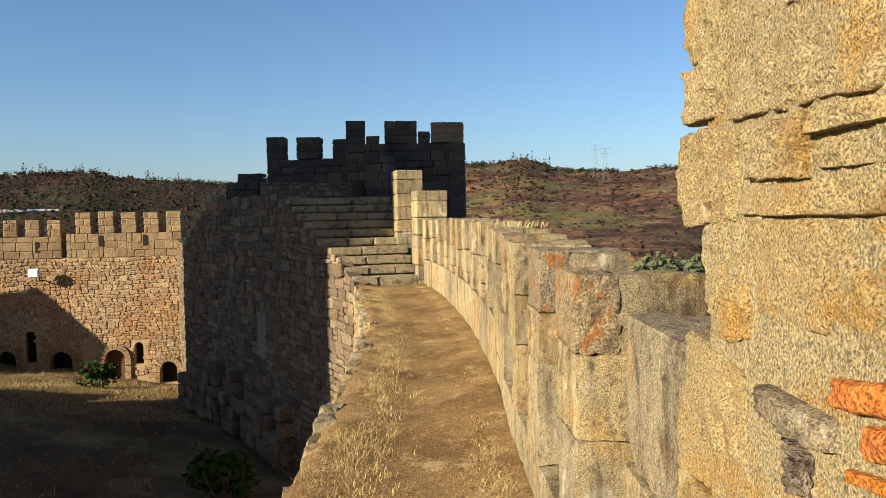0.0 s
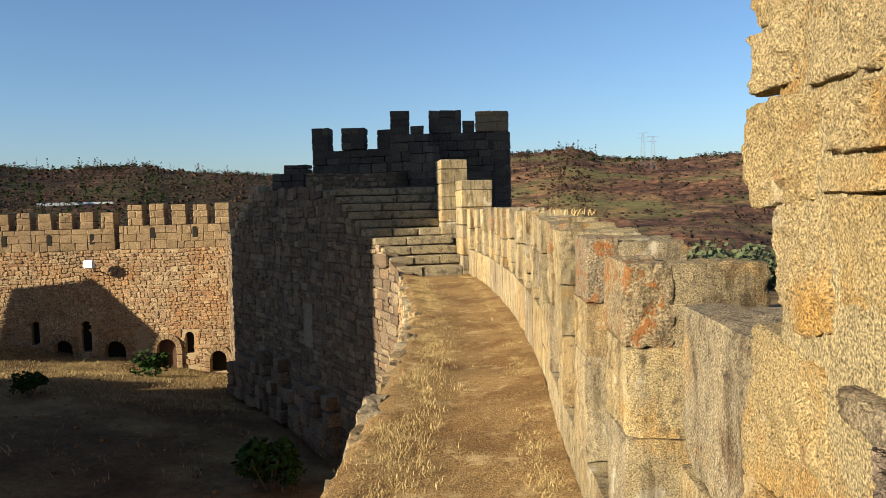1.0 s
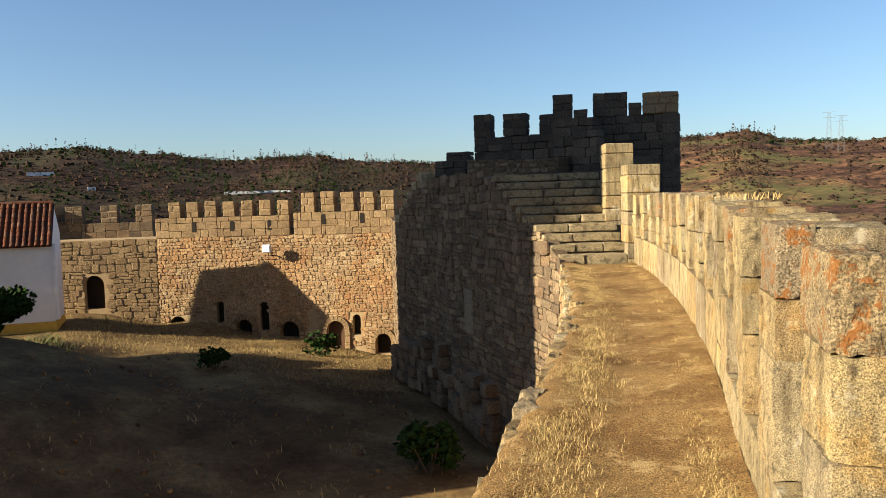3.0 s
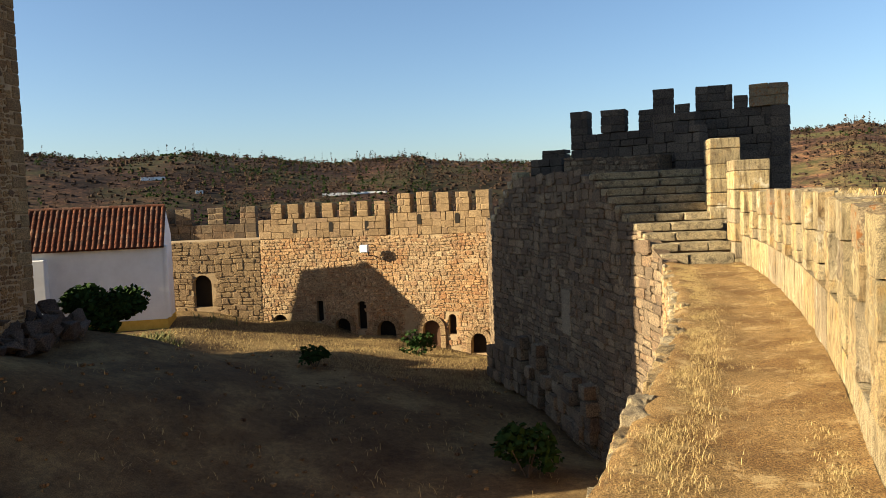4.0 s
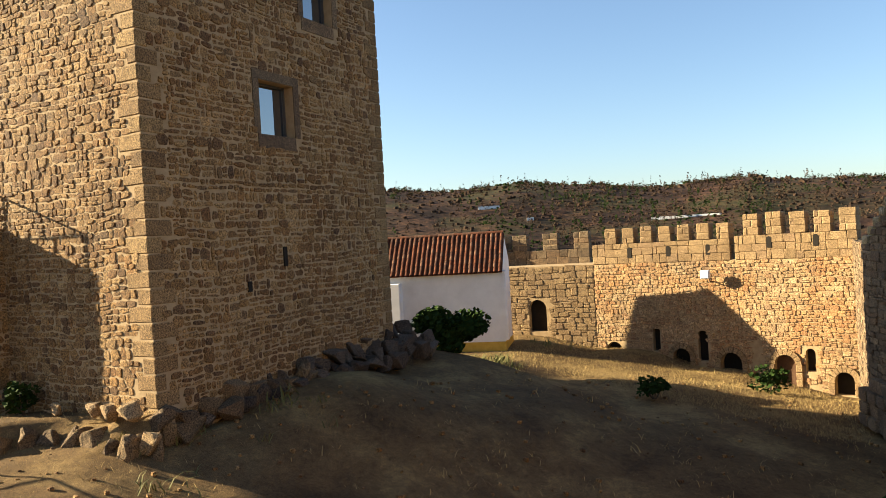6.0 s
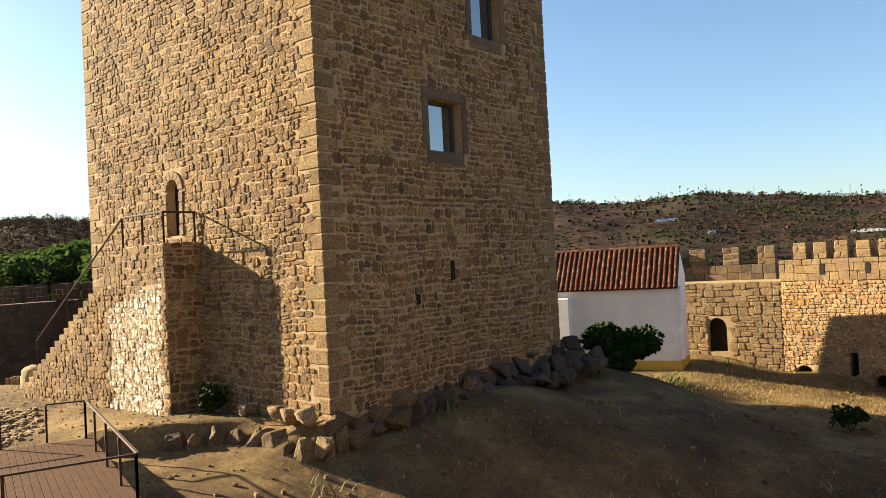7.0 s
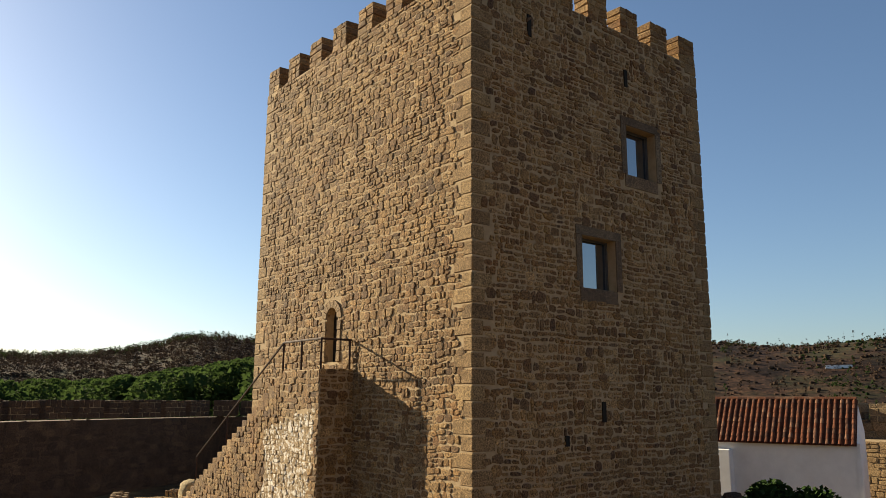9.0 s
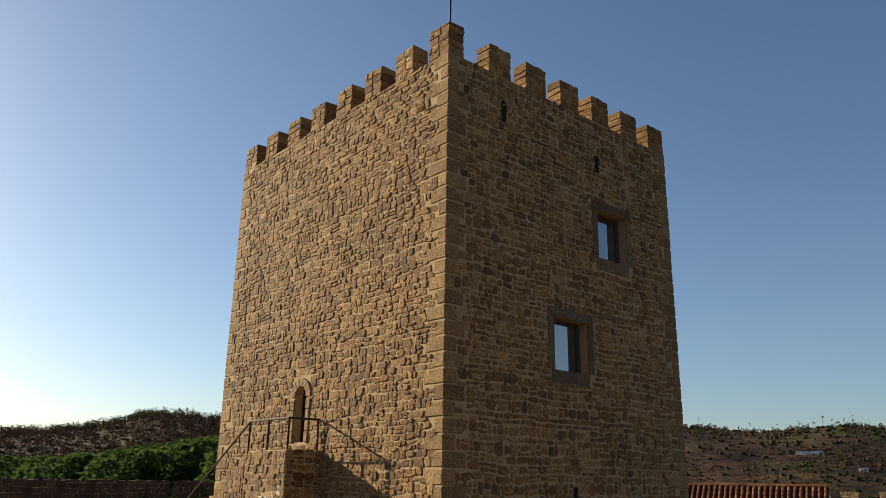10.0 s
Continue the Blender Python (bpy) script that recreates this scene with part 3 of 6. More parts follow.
# east wall with the walk on it
wall_east = thing("wall_east", "sunlit granite curtain wall carrying the wall walk", "wall", kind="structure")
bd = Build()
wall_solid(bd, WALK_L, -0.04, -3.0, -7, lambda s: -0.05)
part("core", bd, M_MORTAR, wall_east)
bd = Build()
rubble(bd, face_of(WALK_L, 1), 4, WALK_L.len, -5.6, -0.12, (0.16, 0.3), (0.18, 0.46), (0.0, 0.04), gap=0.016, r=0.14, irr=0.18, flip=True, single=(wall_east, M_FAR, lambda u, v: u > 19 and v > -3.6))
part("rubble_facing", bd, M_FAR, wall_east, "ochre rubble facing under the wall walk", kind="stuff")

bd = Build()
N1, N2 = 190, 14
for i in range(N1 + 1):
    s = WALK_L.len * i / N1
    a = WALK_L.at(s)
    js = [PARA.len * j / 200 for j in range(201)]
    c = min((PARA.at(j) for j in js), key=lambda p: abs((p - a).dot(WALK_L.dir(s))))
    for j in range(N2 + 1):
        p = a.lerp(c, j / N2)
        f = j / N2
        z = 0.035 * noise.noise(p * 1.9) + 0.02 * noise.noise(p * 6) + 0.05 * (2 * f - 1) ** 2 - (0.06 if j == 0 else 0)
        bd.v.append((p.x, p.y, z))
for i in range(N1):
    for j in range(N2):
        q = i * (N2 + 1) + j
        bd.f.append((q, q + 1, q + N2 + 2, q + N2 + 1))
solid("walkway", bd, M_WALK, "trodden ochre earth path along the wall top", "path", smooth=True)


def rough_hex(c, n=5, amp=0.02, seed=0.0, power=7.0, fine=0.0):
    """A weathered block between eight corners (bottom four round, then top four), with worn edges and an uneven skin."""
    c = [Vector(p) for p in c]
    mid = sum(c, Vector()) / 8
    bd = Build()
    index = {}

    def vert(i, j, k):
        key = (i, j, k)
        if key not in index:
            e = [2 * q / n - 1 for q in key]
            r = sum(abs(q) ** power for q in e) ** (1 / power)
            u, v, w = [(q / r + 1) / 2 for q in e]
            lo = c[0].lerp(c[1], u).lerp(c[3].lerp(c[2], u), v)
            hi = c[4].lerp(c[5], u).lerp(c[7].lerp(c[6], u), v)
            p = lo.lerp(hi, w)
            d = noise.noise(p * 3.1 + Vector((seed, 0, 0))) * 0.7 + noise.noise(p * 9 + Vector((0, seed, 0))) * 0.45
            if fine:
                d += fine * noise.fractal(p * 24, 0.8, 2.1, 4)
            p += (p - mid).normalized() * d * amp
            index[key] = len(bd.v)
            bd.v.append(tuple(p))
        return index[key]

    flip = (c[1] - c[0]).cross(c[3] - c[0]).dot(c[4] - c[0]) < 0
    for ax in range(3):
        for side in (0, n):
            for a in range(n):
                for b in range(n):
                    quad = []
                    for da, dc in ((0, 0), (1, 0), (1, 1), (0, 1)):
                        k = [0, 0, 0]
                        k[ax], k[(ax + 1) % 3], k[(ax + 2) % 3] = side, a + da, b + dc
                        quad.append(vert(*k))
                    bd.f.append(tuple(quad if (side == n) != flip else reversed(quad)))
    return bd


def rough_block(o, ux, uy, uz, n=5, amp=0.02, seed=0.0, power=7.0, fine=0.0):
    o, ux, uy, uz = Vector(o), Vector(ux), Vector(uy), Vector(uz)
    return rough_hex([o, o + ux, o + ux + uy, o + uy, o + uz, o + ux + uz, o + ux + uy + uz, o + uy + uz], n, amp, seed, power, fine)


def merlon_of(owner, o, ux, uy, h, ch, bw, mat, jit=0.015):
    """A merlon: a mortar heart faced with blocks of its own."""
    o, ux, uy = Vector(o), Vector(ux), Vector(uy)
    bd = Build()
    bd.block(o + ux * 0.04 + uy * 0.04 + Vector((0, 0, 0)), ux * 0.92, uy * 0.92, Vector((0, 0, h - 0.03)), 0.01)
    heart = part("merlon", bd, M_MORTAR, owner)
    stack(None, o, ux, uy, h, ch, bw, 0.028, jit, heart, mat)


# edge stones along the walk
kerb = thing("walk_edging", "worn granite edging stones along the open side of the walk", "edging", kind="structure")
s = 9.0
while s < WALK_L.len - 0.2:
    w = rng.uniform(0.28, 0.6)
    p, d, l = WALK_L.at(s), WALK_L.dir(s), WALK_L.left(s)
    o = p - l * rng.uniform(0.1, 0.2) + Vector((0, 0, -0.24))
    part("stone", rough_block(o, d * (w - 0.02), l * rng.uniform(0.14, 0.26), Vector((0, 0, rng.uniform(0.17, 0.285))), 6, 0.06, s, 9, 0.6), M_NEAR, kerb, smooth=True)
    s += w

# parapet of the walk: blocks, merlons and worn crenels
parapet = thing("parapet", "crenellated granite parapet with orange lichen beside the walk", "parapet", kind="structure")
TH = 0.5


def para_block(s0, s1, z0, z1, splay=0.0, amp=0.014, n=7, tilt=0.0, mat=None, deep=(0, TH)):
    """A block of the parapet; splay: by how much its outer side is longer at each end."""
    p, q = PARA.at(s0), PARA.at(s1)
    d = (q - p).normalized()
    l = Vector((-d.y, d.x, 0))
    j = l * rng.uniform(-0.012, 0.014)
    lo, hi = Vector((0, 0, z0)), Vector((0, 0, z1 - 0.005))
    foot = [p + j - l * deep[0] + d * 0.003, q + j - l * deep[0] - d * 0.003, q - l * deep[1] + d * splay, p - l * deep[1] - d * splay]
    c = [v + lo for v in foot] + [v + hi + Vector((0, 0, rng.uniform(-tilt, tilt))) for v in foot]
    part("block", rough_hex(c, n if s0 > 15 else 14, amp, s0 * 3 + z0, 40, 0.7), mat or M_NEAR, parapet, smooth=True)


PITCH = 1.04
s = 9 + 2.90
first = True
para_block(10.55, 11.18, -0.05, 0.45)
para_block(10.55, 11.18, 0.45, 0.9)
para_block(10.55, 11.18, 0.9, 1.32, 0.02, 0.02, 8, 0.02)
while s < 27.0:
    y = s - 9
    top = 1.37 + 0.022 * max(0, y - 3) if y < 10 else 1.53
    sill = 0.30 if y < 8 else 0.62
    para_block(s - 0.75, s + 0.29, -0.05, sill)
    marks = [sill, rng.uniform(0.72, 0.84), rng.uniform(1.06, 1.16), top + rng.uniform(-0.02, 0.02)]
    for z0, z1 in zip(marks, marks[1:]):
        if z1 > 1.2:
            para_block(s, s + 0.44, z0, z1, 0.0, 0.022, 8, 0.015, M_LICHEN if first or rng.random() < 0.3 else M_NEAR, (0, 0.16))
            para_block(s, s + 0.44, z0, z1 - 0.005, 0.0, 0.022, 8, 0.015, M_NEAR, (0.145, TH))
        else:
            para_block(s, s + 0.44, z0, z1, 0.03, 0.022, 8, 0.0, M_NEAR)
    first = False
    s += PITCH
for s0 in (0.5, 2.0, 3.5):
    para_block(s0, s0 + 1.5, -0.05, 1.3)

# outer face of the east wall, under the parapet
bd = Build()
wall_solid(bd, PARA, -0.02, -0.44, -9, lambda s: -0.06)
part("outer_skin", bd, M_MORTAR, wall_east)

# two tall merlons beside the stair
for name, (x, y), w, top in (("stair_merlon", (-0.60, 18.3), 0.74, 2.2), ("stair_merlon", (-1.16, 19.75), 0.68, 2.78)):
    t = thing(name, "tall squared granite merlon beside the stone stair", "merlon", (x, y, 0), group="stair merlons")
    bd = Build()
    d = Vector((-0.22, 0.97, 0)).normalized()
    stack(bd, Vector((x, y, -0.6)), Vector((w, 0.12, 0)), d * 0.75, top + 0.6, (0.3, 0.42), (0.5, 0.8), 0.02, 0.012, t, M_NEAR)

# stone stair up to the turret
stair = thing("stone_stair", "worn granite stair climbing from the walk to the turret", "stairs", (-1.5, 18.2, 0))
a0, a1 = Vector((-2.13, 17.95, 0)), Vector((-0.62, 18.35, 0))
b0, b1 = Vector((-4.40, 21.5, 0)), Vector((-1.55, 22.3, 0))
NS = 10
for k in range(NS):
    f, f2 = k / NS, (k + 1) / NS
    l0, r0, l1 = a0.lerp(b0, f), a1.lerp(b1, f), a0.lerp(b0, f2)
    z = 0.215 * k
    run = (l1 - l0).normalized()
    parts = [0.0, rng.uniform(0.28, 0.42), rng.uniform(0.58, 0.75), 1.0] if k % 3 == 1 else [0.0, rng.uniform(0.35, 0.65), 1.0]
    for q0, q1 in zip(parts, parts[1:]):
        o = l0.lerp(r0, q0 + 0.006) - run * rng.uniform(0.05, 0.1) + Vector((0, 0, z + 0.028 if k else -0.06))
        bd = rough_block(o, (r0 - l0) * (q1 - q0 - 0.012), (l1 - l0) * 1.1, Vector((0, 0, 0.187 + rng.uniform(-0.012, 0.006) if k else 0.27)), 7, 0.03, k * 2.3 + q0, 18, 0.6)
        part("step", bd, M_STEP, stair, smooth=True)
bd = Build()
for k in range(NS):
    f, f2 = k / NS, (k + 1) / NS
    l0, r0, l1, r1 = a0.lerp(b0, f), a1.lerp(b1, f), a0.lerp(b0, f2), a1.lerp(b1, f2)
    below = 0.215 * (k - 1) + 0.12 if k else -7
    bd.poly([v + Vector((0, 0, z)) for v, z in ((l0, below), (r0, below), (r0, 0.215 * k + 0.12), (l0, 0.215 * k + 0.12))])
    bd.poly([v + Vector((0, 0, 0.215 * k + 0.12)) for v in (l0, r0, r1, l1)])
outward(part("stair_core", bd, M_GREY, stair))

# north-east wall in the shade of the keep
wall_ne = thing("wall_north_east", "shaded grey granite inner face of the curtain wall", "wall", kind="structure")
bd = Build()
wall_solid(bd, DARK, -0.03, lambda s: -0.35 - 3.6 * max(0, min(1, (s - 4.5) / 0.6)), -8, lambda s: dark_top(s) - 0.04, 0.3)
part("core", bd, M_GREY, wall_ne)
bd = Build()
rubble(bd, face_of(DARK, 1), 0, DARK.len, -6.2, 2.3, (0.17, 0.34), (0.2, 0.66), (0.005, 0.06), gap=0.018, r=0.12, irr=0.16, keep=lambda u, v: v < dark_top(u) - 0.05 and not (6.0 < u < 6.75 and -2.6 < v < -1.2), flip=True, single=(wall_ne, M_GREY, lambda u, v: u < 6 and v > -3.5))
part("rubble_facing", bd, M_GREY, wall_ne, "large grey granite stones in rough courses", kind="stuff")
bd = Build()
P = face_of(DARK, 1)
bd.block(P(6.03, -2.55, 0.0), P(6.72, -2.55, 0.0) - P(6.03, -2.55, 0.0), DARK.left(6.4) * 0.05, Vector((0, 0, 1.35)), 0.01)
part("blocked_opening", bd, M_SLAB, wall_ne, "smooth slab blocking a former opening")
# stepped coping going down to the north wall
s, k = 10.6, 0
while s < 13.6:
    p, l, d = DARK.at(s), DARK.left(s), DARK.dir(s)
    part("coping_stone", rough_block(p - l * 0.5 + Vector((0, 0, 2.3 - 0.30 * k - 0.12)), d * 0.52, l * 0.55, Vector((0, 0, 0.3)), 4, 0.02, s, 8), M_NEAR, wall_ne, smooth=True)
    s += 0.5
    k += 1
# broken plinth along its foot
s = 4.2
while s < 13.0:
    w = rng.uniform(0.45, 0.8)
    p, l, d = DARK.at(s), DARK.left(s), DARK.dir(s)
    rows = rng.choice((2, 3, 4, 4, 5)) if rng.random() > 0.15 else 0
    for k in range(rows):
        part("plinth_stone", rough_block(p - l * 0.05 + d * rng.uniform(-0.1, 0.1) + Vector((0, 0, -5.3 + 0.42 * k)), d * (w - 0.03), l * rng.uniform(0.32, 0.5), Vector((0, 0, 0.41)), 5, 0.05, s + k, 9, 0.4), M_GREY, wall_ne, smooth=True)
    s += w

# lichened turret granite with the keep's shadow put into its dark colour
M_DARK = stone_mat("turret_shade_granite", [(0.135, 0.11, 0.084), (0.09, 0.074, 0.06), (0.17, 0.135, 0.10)], grain=30, lump=5, dist=0.03, patch=(0.25, 0.10, 0.03), patch_amount=0.68)
# turret at the head of the stair
turret = thing("corner_turret", "granite turret coloured dark for shade, with square merlons above the stair", "turret", (-2, 26, 2))


def ashlar_wall(bd, a, c, z0, z1, th=0.5, ch=(0.22, 0.34), bw=(0.3, 0.62), owner=None):
    a, c = Vector((*a, 0)), Vector((*c, 0))
    d = (c - a).normalized()
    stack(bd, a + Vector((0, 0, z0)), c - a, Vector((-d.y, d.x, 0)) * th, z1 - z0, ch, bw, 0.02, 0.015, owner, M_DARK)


def turret_merlon(a, c, z0, z1, th, mat):
    a, c = Vector((*a, z0)), Vector((*c, z0))
    d = c - a
    across = Vector((-d.y, d.x, 0)).normalized() * th
    bd = Build()
    bd.block(a + d * 0.04 + across * 0.04, d * 0.92, across * 0.92, Vector((0, 0, z1 - z0 - 0.03)), 0.01)
    heart = part("merlon", bd, mat, turret)
    stack(None, a, d, across, z1 - z0, (0.2, 0.3), (0.3, 0.6), 0.02, 0.015, heart, mat)


def pt(az, dist):
    return (-math.sin(radians(az)) * dist, math.cos(radians(az)) * dist)


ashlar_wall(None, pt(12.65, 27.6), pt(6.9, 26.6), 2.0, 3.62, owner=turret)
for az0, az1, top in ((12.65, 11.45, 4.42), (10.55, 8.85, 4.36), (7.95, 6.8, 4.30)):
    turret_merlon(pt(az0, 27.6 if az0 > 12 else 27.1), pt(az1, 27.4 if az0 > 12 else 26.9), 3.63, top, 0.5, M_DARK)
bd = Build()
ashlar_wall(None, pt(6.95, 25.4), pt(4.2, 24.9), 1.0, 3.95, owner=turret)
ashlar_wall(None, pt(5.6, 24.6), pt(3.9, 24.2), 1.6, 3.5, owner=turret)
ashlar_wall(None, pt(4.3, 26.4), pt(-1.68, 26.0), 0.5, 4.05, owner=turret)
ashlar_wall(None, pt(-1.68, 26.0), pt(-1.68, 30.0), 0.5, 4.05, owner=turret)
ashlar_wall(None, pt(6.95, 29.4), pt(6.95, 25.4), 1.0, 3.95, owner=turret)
# right merlon gets brighter orange lichened granite, also for sun on its cap
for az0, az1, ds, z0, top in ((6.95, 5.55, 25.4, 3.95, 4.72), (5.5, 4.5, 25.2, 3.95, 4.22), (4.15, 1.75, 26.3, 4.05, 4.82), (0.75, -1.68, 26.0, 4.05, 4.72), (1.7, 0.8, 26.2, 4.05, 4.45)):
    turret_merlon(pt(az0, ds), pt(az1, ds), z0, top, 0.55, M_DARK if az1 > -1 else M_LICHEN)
bd = Build()
ashlar_wall(None, pt(13.0, 28.2), pt(15.2, 28.6), 1.6, 2.9, owner=turret)
ashlar_wall(None, pt(12.7, 30), pt(14.3, 30.4), 2.0, 3.3, owner=turret)

a_, c_ = Vector((*pt(13.2, 25.9), 0)), Vector((*pt(6.6, 24.3), 0))
bd = Build()
bd.block(a_ + Vector((0, 0, 1.6)), c_ - a_, Vector((0.3, 0.6, 0)), Vector((0, 0, 1.1)), 0.02)
part("rubble_core", bd, M_GREY, turret)
bd = Build()
d_ = (c_ - a_).normalized()
rubble(bd, lambda u, v, o: a_ + d_ * u + Vector((d_.y, -d_.x, 0)) * o + Vector((0, 0, v)), 0, (c_ - a_).length, 2.0, 2.74, (0.14, 0.22), (0.16, 0.42), (0.01, 0.05))
part("rubble_facing", bd, M_GREY, turret, "brownish rubble wall under the turret", kind="stuff")


def prism(bd, pts, z0, z1):
    lo_, hi_ = [Vector((*p, z0)) for p in pts], [Vector((*p, z1)) for p in pts]
    bd.poly(hi_)
    bd.poly(list(reversed(lo_)))
    for i in range(len(pts)):
        j = (i + 1) % len(pts)
        bd.poly([lo_[i], lo_[j], hi_[j], hi_[i]])


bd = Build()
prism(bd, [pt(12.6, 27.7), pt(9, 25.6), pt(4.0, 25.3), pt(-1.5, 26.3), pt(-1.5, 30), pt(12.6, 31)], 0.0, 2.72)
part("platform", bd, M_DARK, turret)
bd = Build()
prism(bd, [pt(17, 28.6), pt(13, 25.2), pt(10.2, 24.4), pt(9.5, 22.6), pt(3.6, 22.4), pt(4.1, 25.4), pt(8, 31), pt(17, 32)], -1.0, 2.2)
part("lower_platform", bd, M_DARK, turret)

# north wall, sunlit
wall_n = thing("wall_north", "sunlit ochre rubble wall with blind arches and merlons", "wall", kind="structure")
bd = Build()
wall_solid(bd, FAR, -0.03, -2.2, -8, lambda s: 0.02)
core = outward(part("core", bd, M_MORTAR, wall_n))
bd = Build()
NICHES = [(3.08, 0.88, 1.36, -5.55, 0.5), (0.75, 0.75, 1.0, -5.82, 0.5), (5.4, 0.95, 1.0, -5.2, 0.5), (7.66, 0.78, 0.85, -4.92, 0.5), (2.05, 0.4, 1.0, -4.9, 0.5), (11.0, 0.8, 0.55, -4.4, 0.5), (6.66, 0.45, 1.42, -4.66, 0.3), (8.85, 0.36, 1.1, -4.25, 0.3), (4.25, 0.38, 1.1, -4.7, 0.3), (1.8, 0.44, 0.45, -5.85, 0.3), (12.17, 0.32, 0.28, -2.44, 0.1)]
carve(core, [arch_prism(FAR.at(s) + Vector((0, 0, z)), FAR.dir(s), -FAR.left(s), w, h, 0.7, r) for s, w, h, z, r in NICHES])


def far_keep(u, v):
    for s, w, h, z, r in NICHES:
        if abs(u - s) < w / 2 + (0.1 if r > 0.4 else 0.02) and z - 0.3 < v < z + h + 0.06:
            return False
    return True


rubble(bd, face_of(FAR, 1), 0, FAR.len, -6.4, 0.0, (0.13, 0.26), (0.14, 0.4), (0.0, 0.026), gap=0.024, r=0.17, keep=far_keep, flip=True, single=(wall_n, M_FAR, lambda u, v: u < 7 and v > -5.6 and v < -2.2))
part("rubble_facing", bd, M_FAR, wall_n, "ochre and red rubble stones in lime mortar", kind="stuff")
# near-black slabs inside the niches, their shade put into the colour
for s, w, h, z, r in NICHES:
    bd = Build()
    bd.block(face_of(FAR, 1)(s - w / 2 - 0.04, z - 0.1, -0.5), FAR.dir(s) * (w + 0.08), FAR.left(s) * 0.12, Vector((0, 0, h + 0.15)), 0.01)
    part("niche_back", bd, M_VOID, wall_n, "shade-dark back of a blind arch")
for s, w, h, z, r in NICHES[:4]:
    bd = Build()
    rad = w / 2
    for k in range(9):
        a0_, a1_ = math.pi * k / 9, math.pi * (k + 1) / 9 - 0.04
        q = []
        for a_, rr in ((a0_, rad), (a1_, rad), (a1_, rad + 0.24), (a0_, rad + 0.24)):
            q.append(face_of(FAR, 1)(s - rr * math.cos(a_), z + h - rad + rr * math.sin(a_), 0.09))
        bd.poly(q)
        for i in range(4):
            j = (i + 1) % 4
            nrm = FAR.left(s) * 0.15
            bd.poly([q[i], q[j], q[j] - nrm, q[i] - nrm])
    for sgn in (-1, 1):
        z2 = z
        while z2 < z + h - rad - 0.05:
            hh = rng.uniform(0.2, 0.34)
            c0 = face_of(FAR, 1)(s + sgn * (rad + (0.0 if sgn > 0 else 0.26)), z2, -0.06)
            bd.block(c0, FAR.dir(s) * 0.26, FAR.left(s) * 0.15, Vector((0, 0, hh - 0.015)), 0.02, 0.01)
            z2 += hh
    part("arch_surround", bd, M_QUOIN, wall_n, "dressed stone surround of a blind arch")
bd = Build()
s = 3.08
bd.block(face_of(FAR, 1)(s - 0.43, -5.6, -0.25), FAR.dir(s) * 0.86, -FAR.left(s) * 0.06, Vector((0, 0, 1.4)), 0.01)
part("arch_door", bd, M_DARKWOOD, wall_n, "brown wooden door in the arch")

# parapet and merlons of the north wall
def crenel(line, owner, s0, s1, pitch, width, z_base, z_sill, z_top, th, mat, off=0.0):
    bd = Build()
    s = s0
    while s < s1 - 0.1:
        e = min(s + 1.2, s1)
        a, c, l = line.at(s) - line.left(s) * off, line.at(e) - line.left(e) * off, line.left((s + e) / 2)
        stack(bd, a + Vector((0, 0, z_base)), c - a, -l * th, z_sill - z_base, (0.3, 0.42), (0.35, 0.7), 0.02, 0.012)
        s = e
    part("parapet_wall", bd, mat, owner)
    s = s0
    while s + width < s1 + 0.05:
        a, c = line.at(s) - line.left(s) * off, line.at(s + width) - line.left(s) * off
        merlon_of(owner, a + Vector((0, 0, z_sill)), c - a, -line.left(s) * th, z_top - z_sill + rng.uniform(-0.05, 0.04), (0.26, 0.36), (0.3, 0.6), mat)
        s += pitch


crenel(FAR, wall_n, 0.0, 5.0, 0.98, 0.66, 0.0, 1.08, 2.04, 0.72, M_QUOIN, -0.02)
crenel(FAR, wall_n, 5.2, FAR.len, 0.9, 0.58, 0.0, 0.98, 1.74, 0.72, M_QUOIN, -0.02)
# small loopholes: near-black shapes laid on the wall for the shade inside
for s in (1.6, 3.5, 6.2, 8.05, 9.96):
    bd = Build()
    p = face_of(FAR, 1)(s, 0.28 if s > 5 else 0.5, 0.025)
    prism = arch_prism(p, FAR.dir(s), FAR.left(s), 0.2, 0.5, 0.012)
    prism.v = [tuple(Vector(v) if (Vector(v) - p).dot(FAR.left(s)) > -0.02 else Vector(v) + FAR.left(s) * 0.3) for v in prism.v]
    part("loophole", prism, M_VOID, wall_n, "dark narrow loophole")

# floodlight on the north wall
def floodlight(s, z):
    p = face_of(FAR, 1)(s, z, 0.05)
    d, l = FAR.dir(s), FAR.left(s)
    t = thing("floodlight", "pale metal floodlight on a wall bracket", "floodlight", p)
    bd = Build()
    bar(bd, p - l * 0.1, p + l * 0.45, 0.03)
    bar(bd, p + l * 0.45, p + l * 0.45 + Vector((0, 0, 0.25)), 0.03)
    part("bracket", bd, M_STEEL, t)
    bd = Build()
    bd.block(p + l * 0.35 - d * 0.02 + Vector((0, 0, 0.15)), d * 0.42, l * 0.25, Vector((0, 0, 0.40)), 0.04)
    part("housing", bd, M_LAMP, t)
    bd = Build()
    bd.block(p + l * 0.602 + d * 0.03 + Vector((0, 0, 0.2)), d * 0.32, l * 0.01, Vector((0, 0, 0.3)), 0.004)
    part("lens", bd, M_WHITE, t)


floodlight(6.05, -0.95)

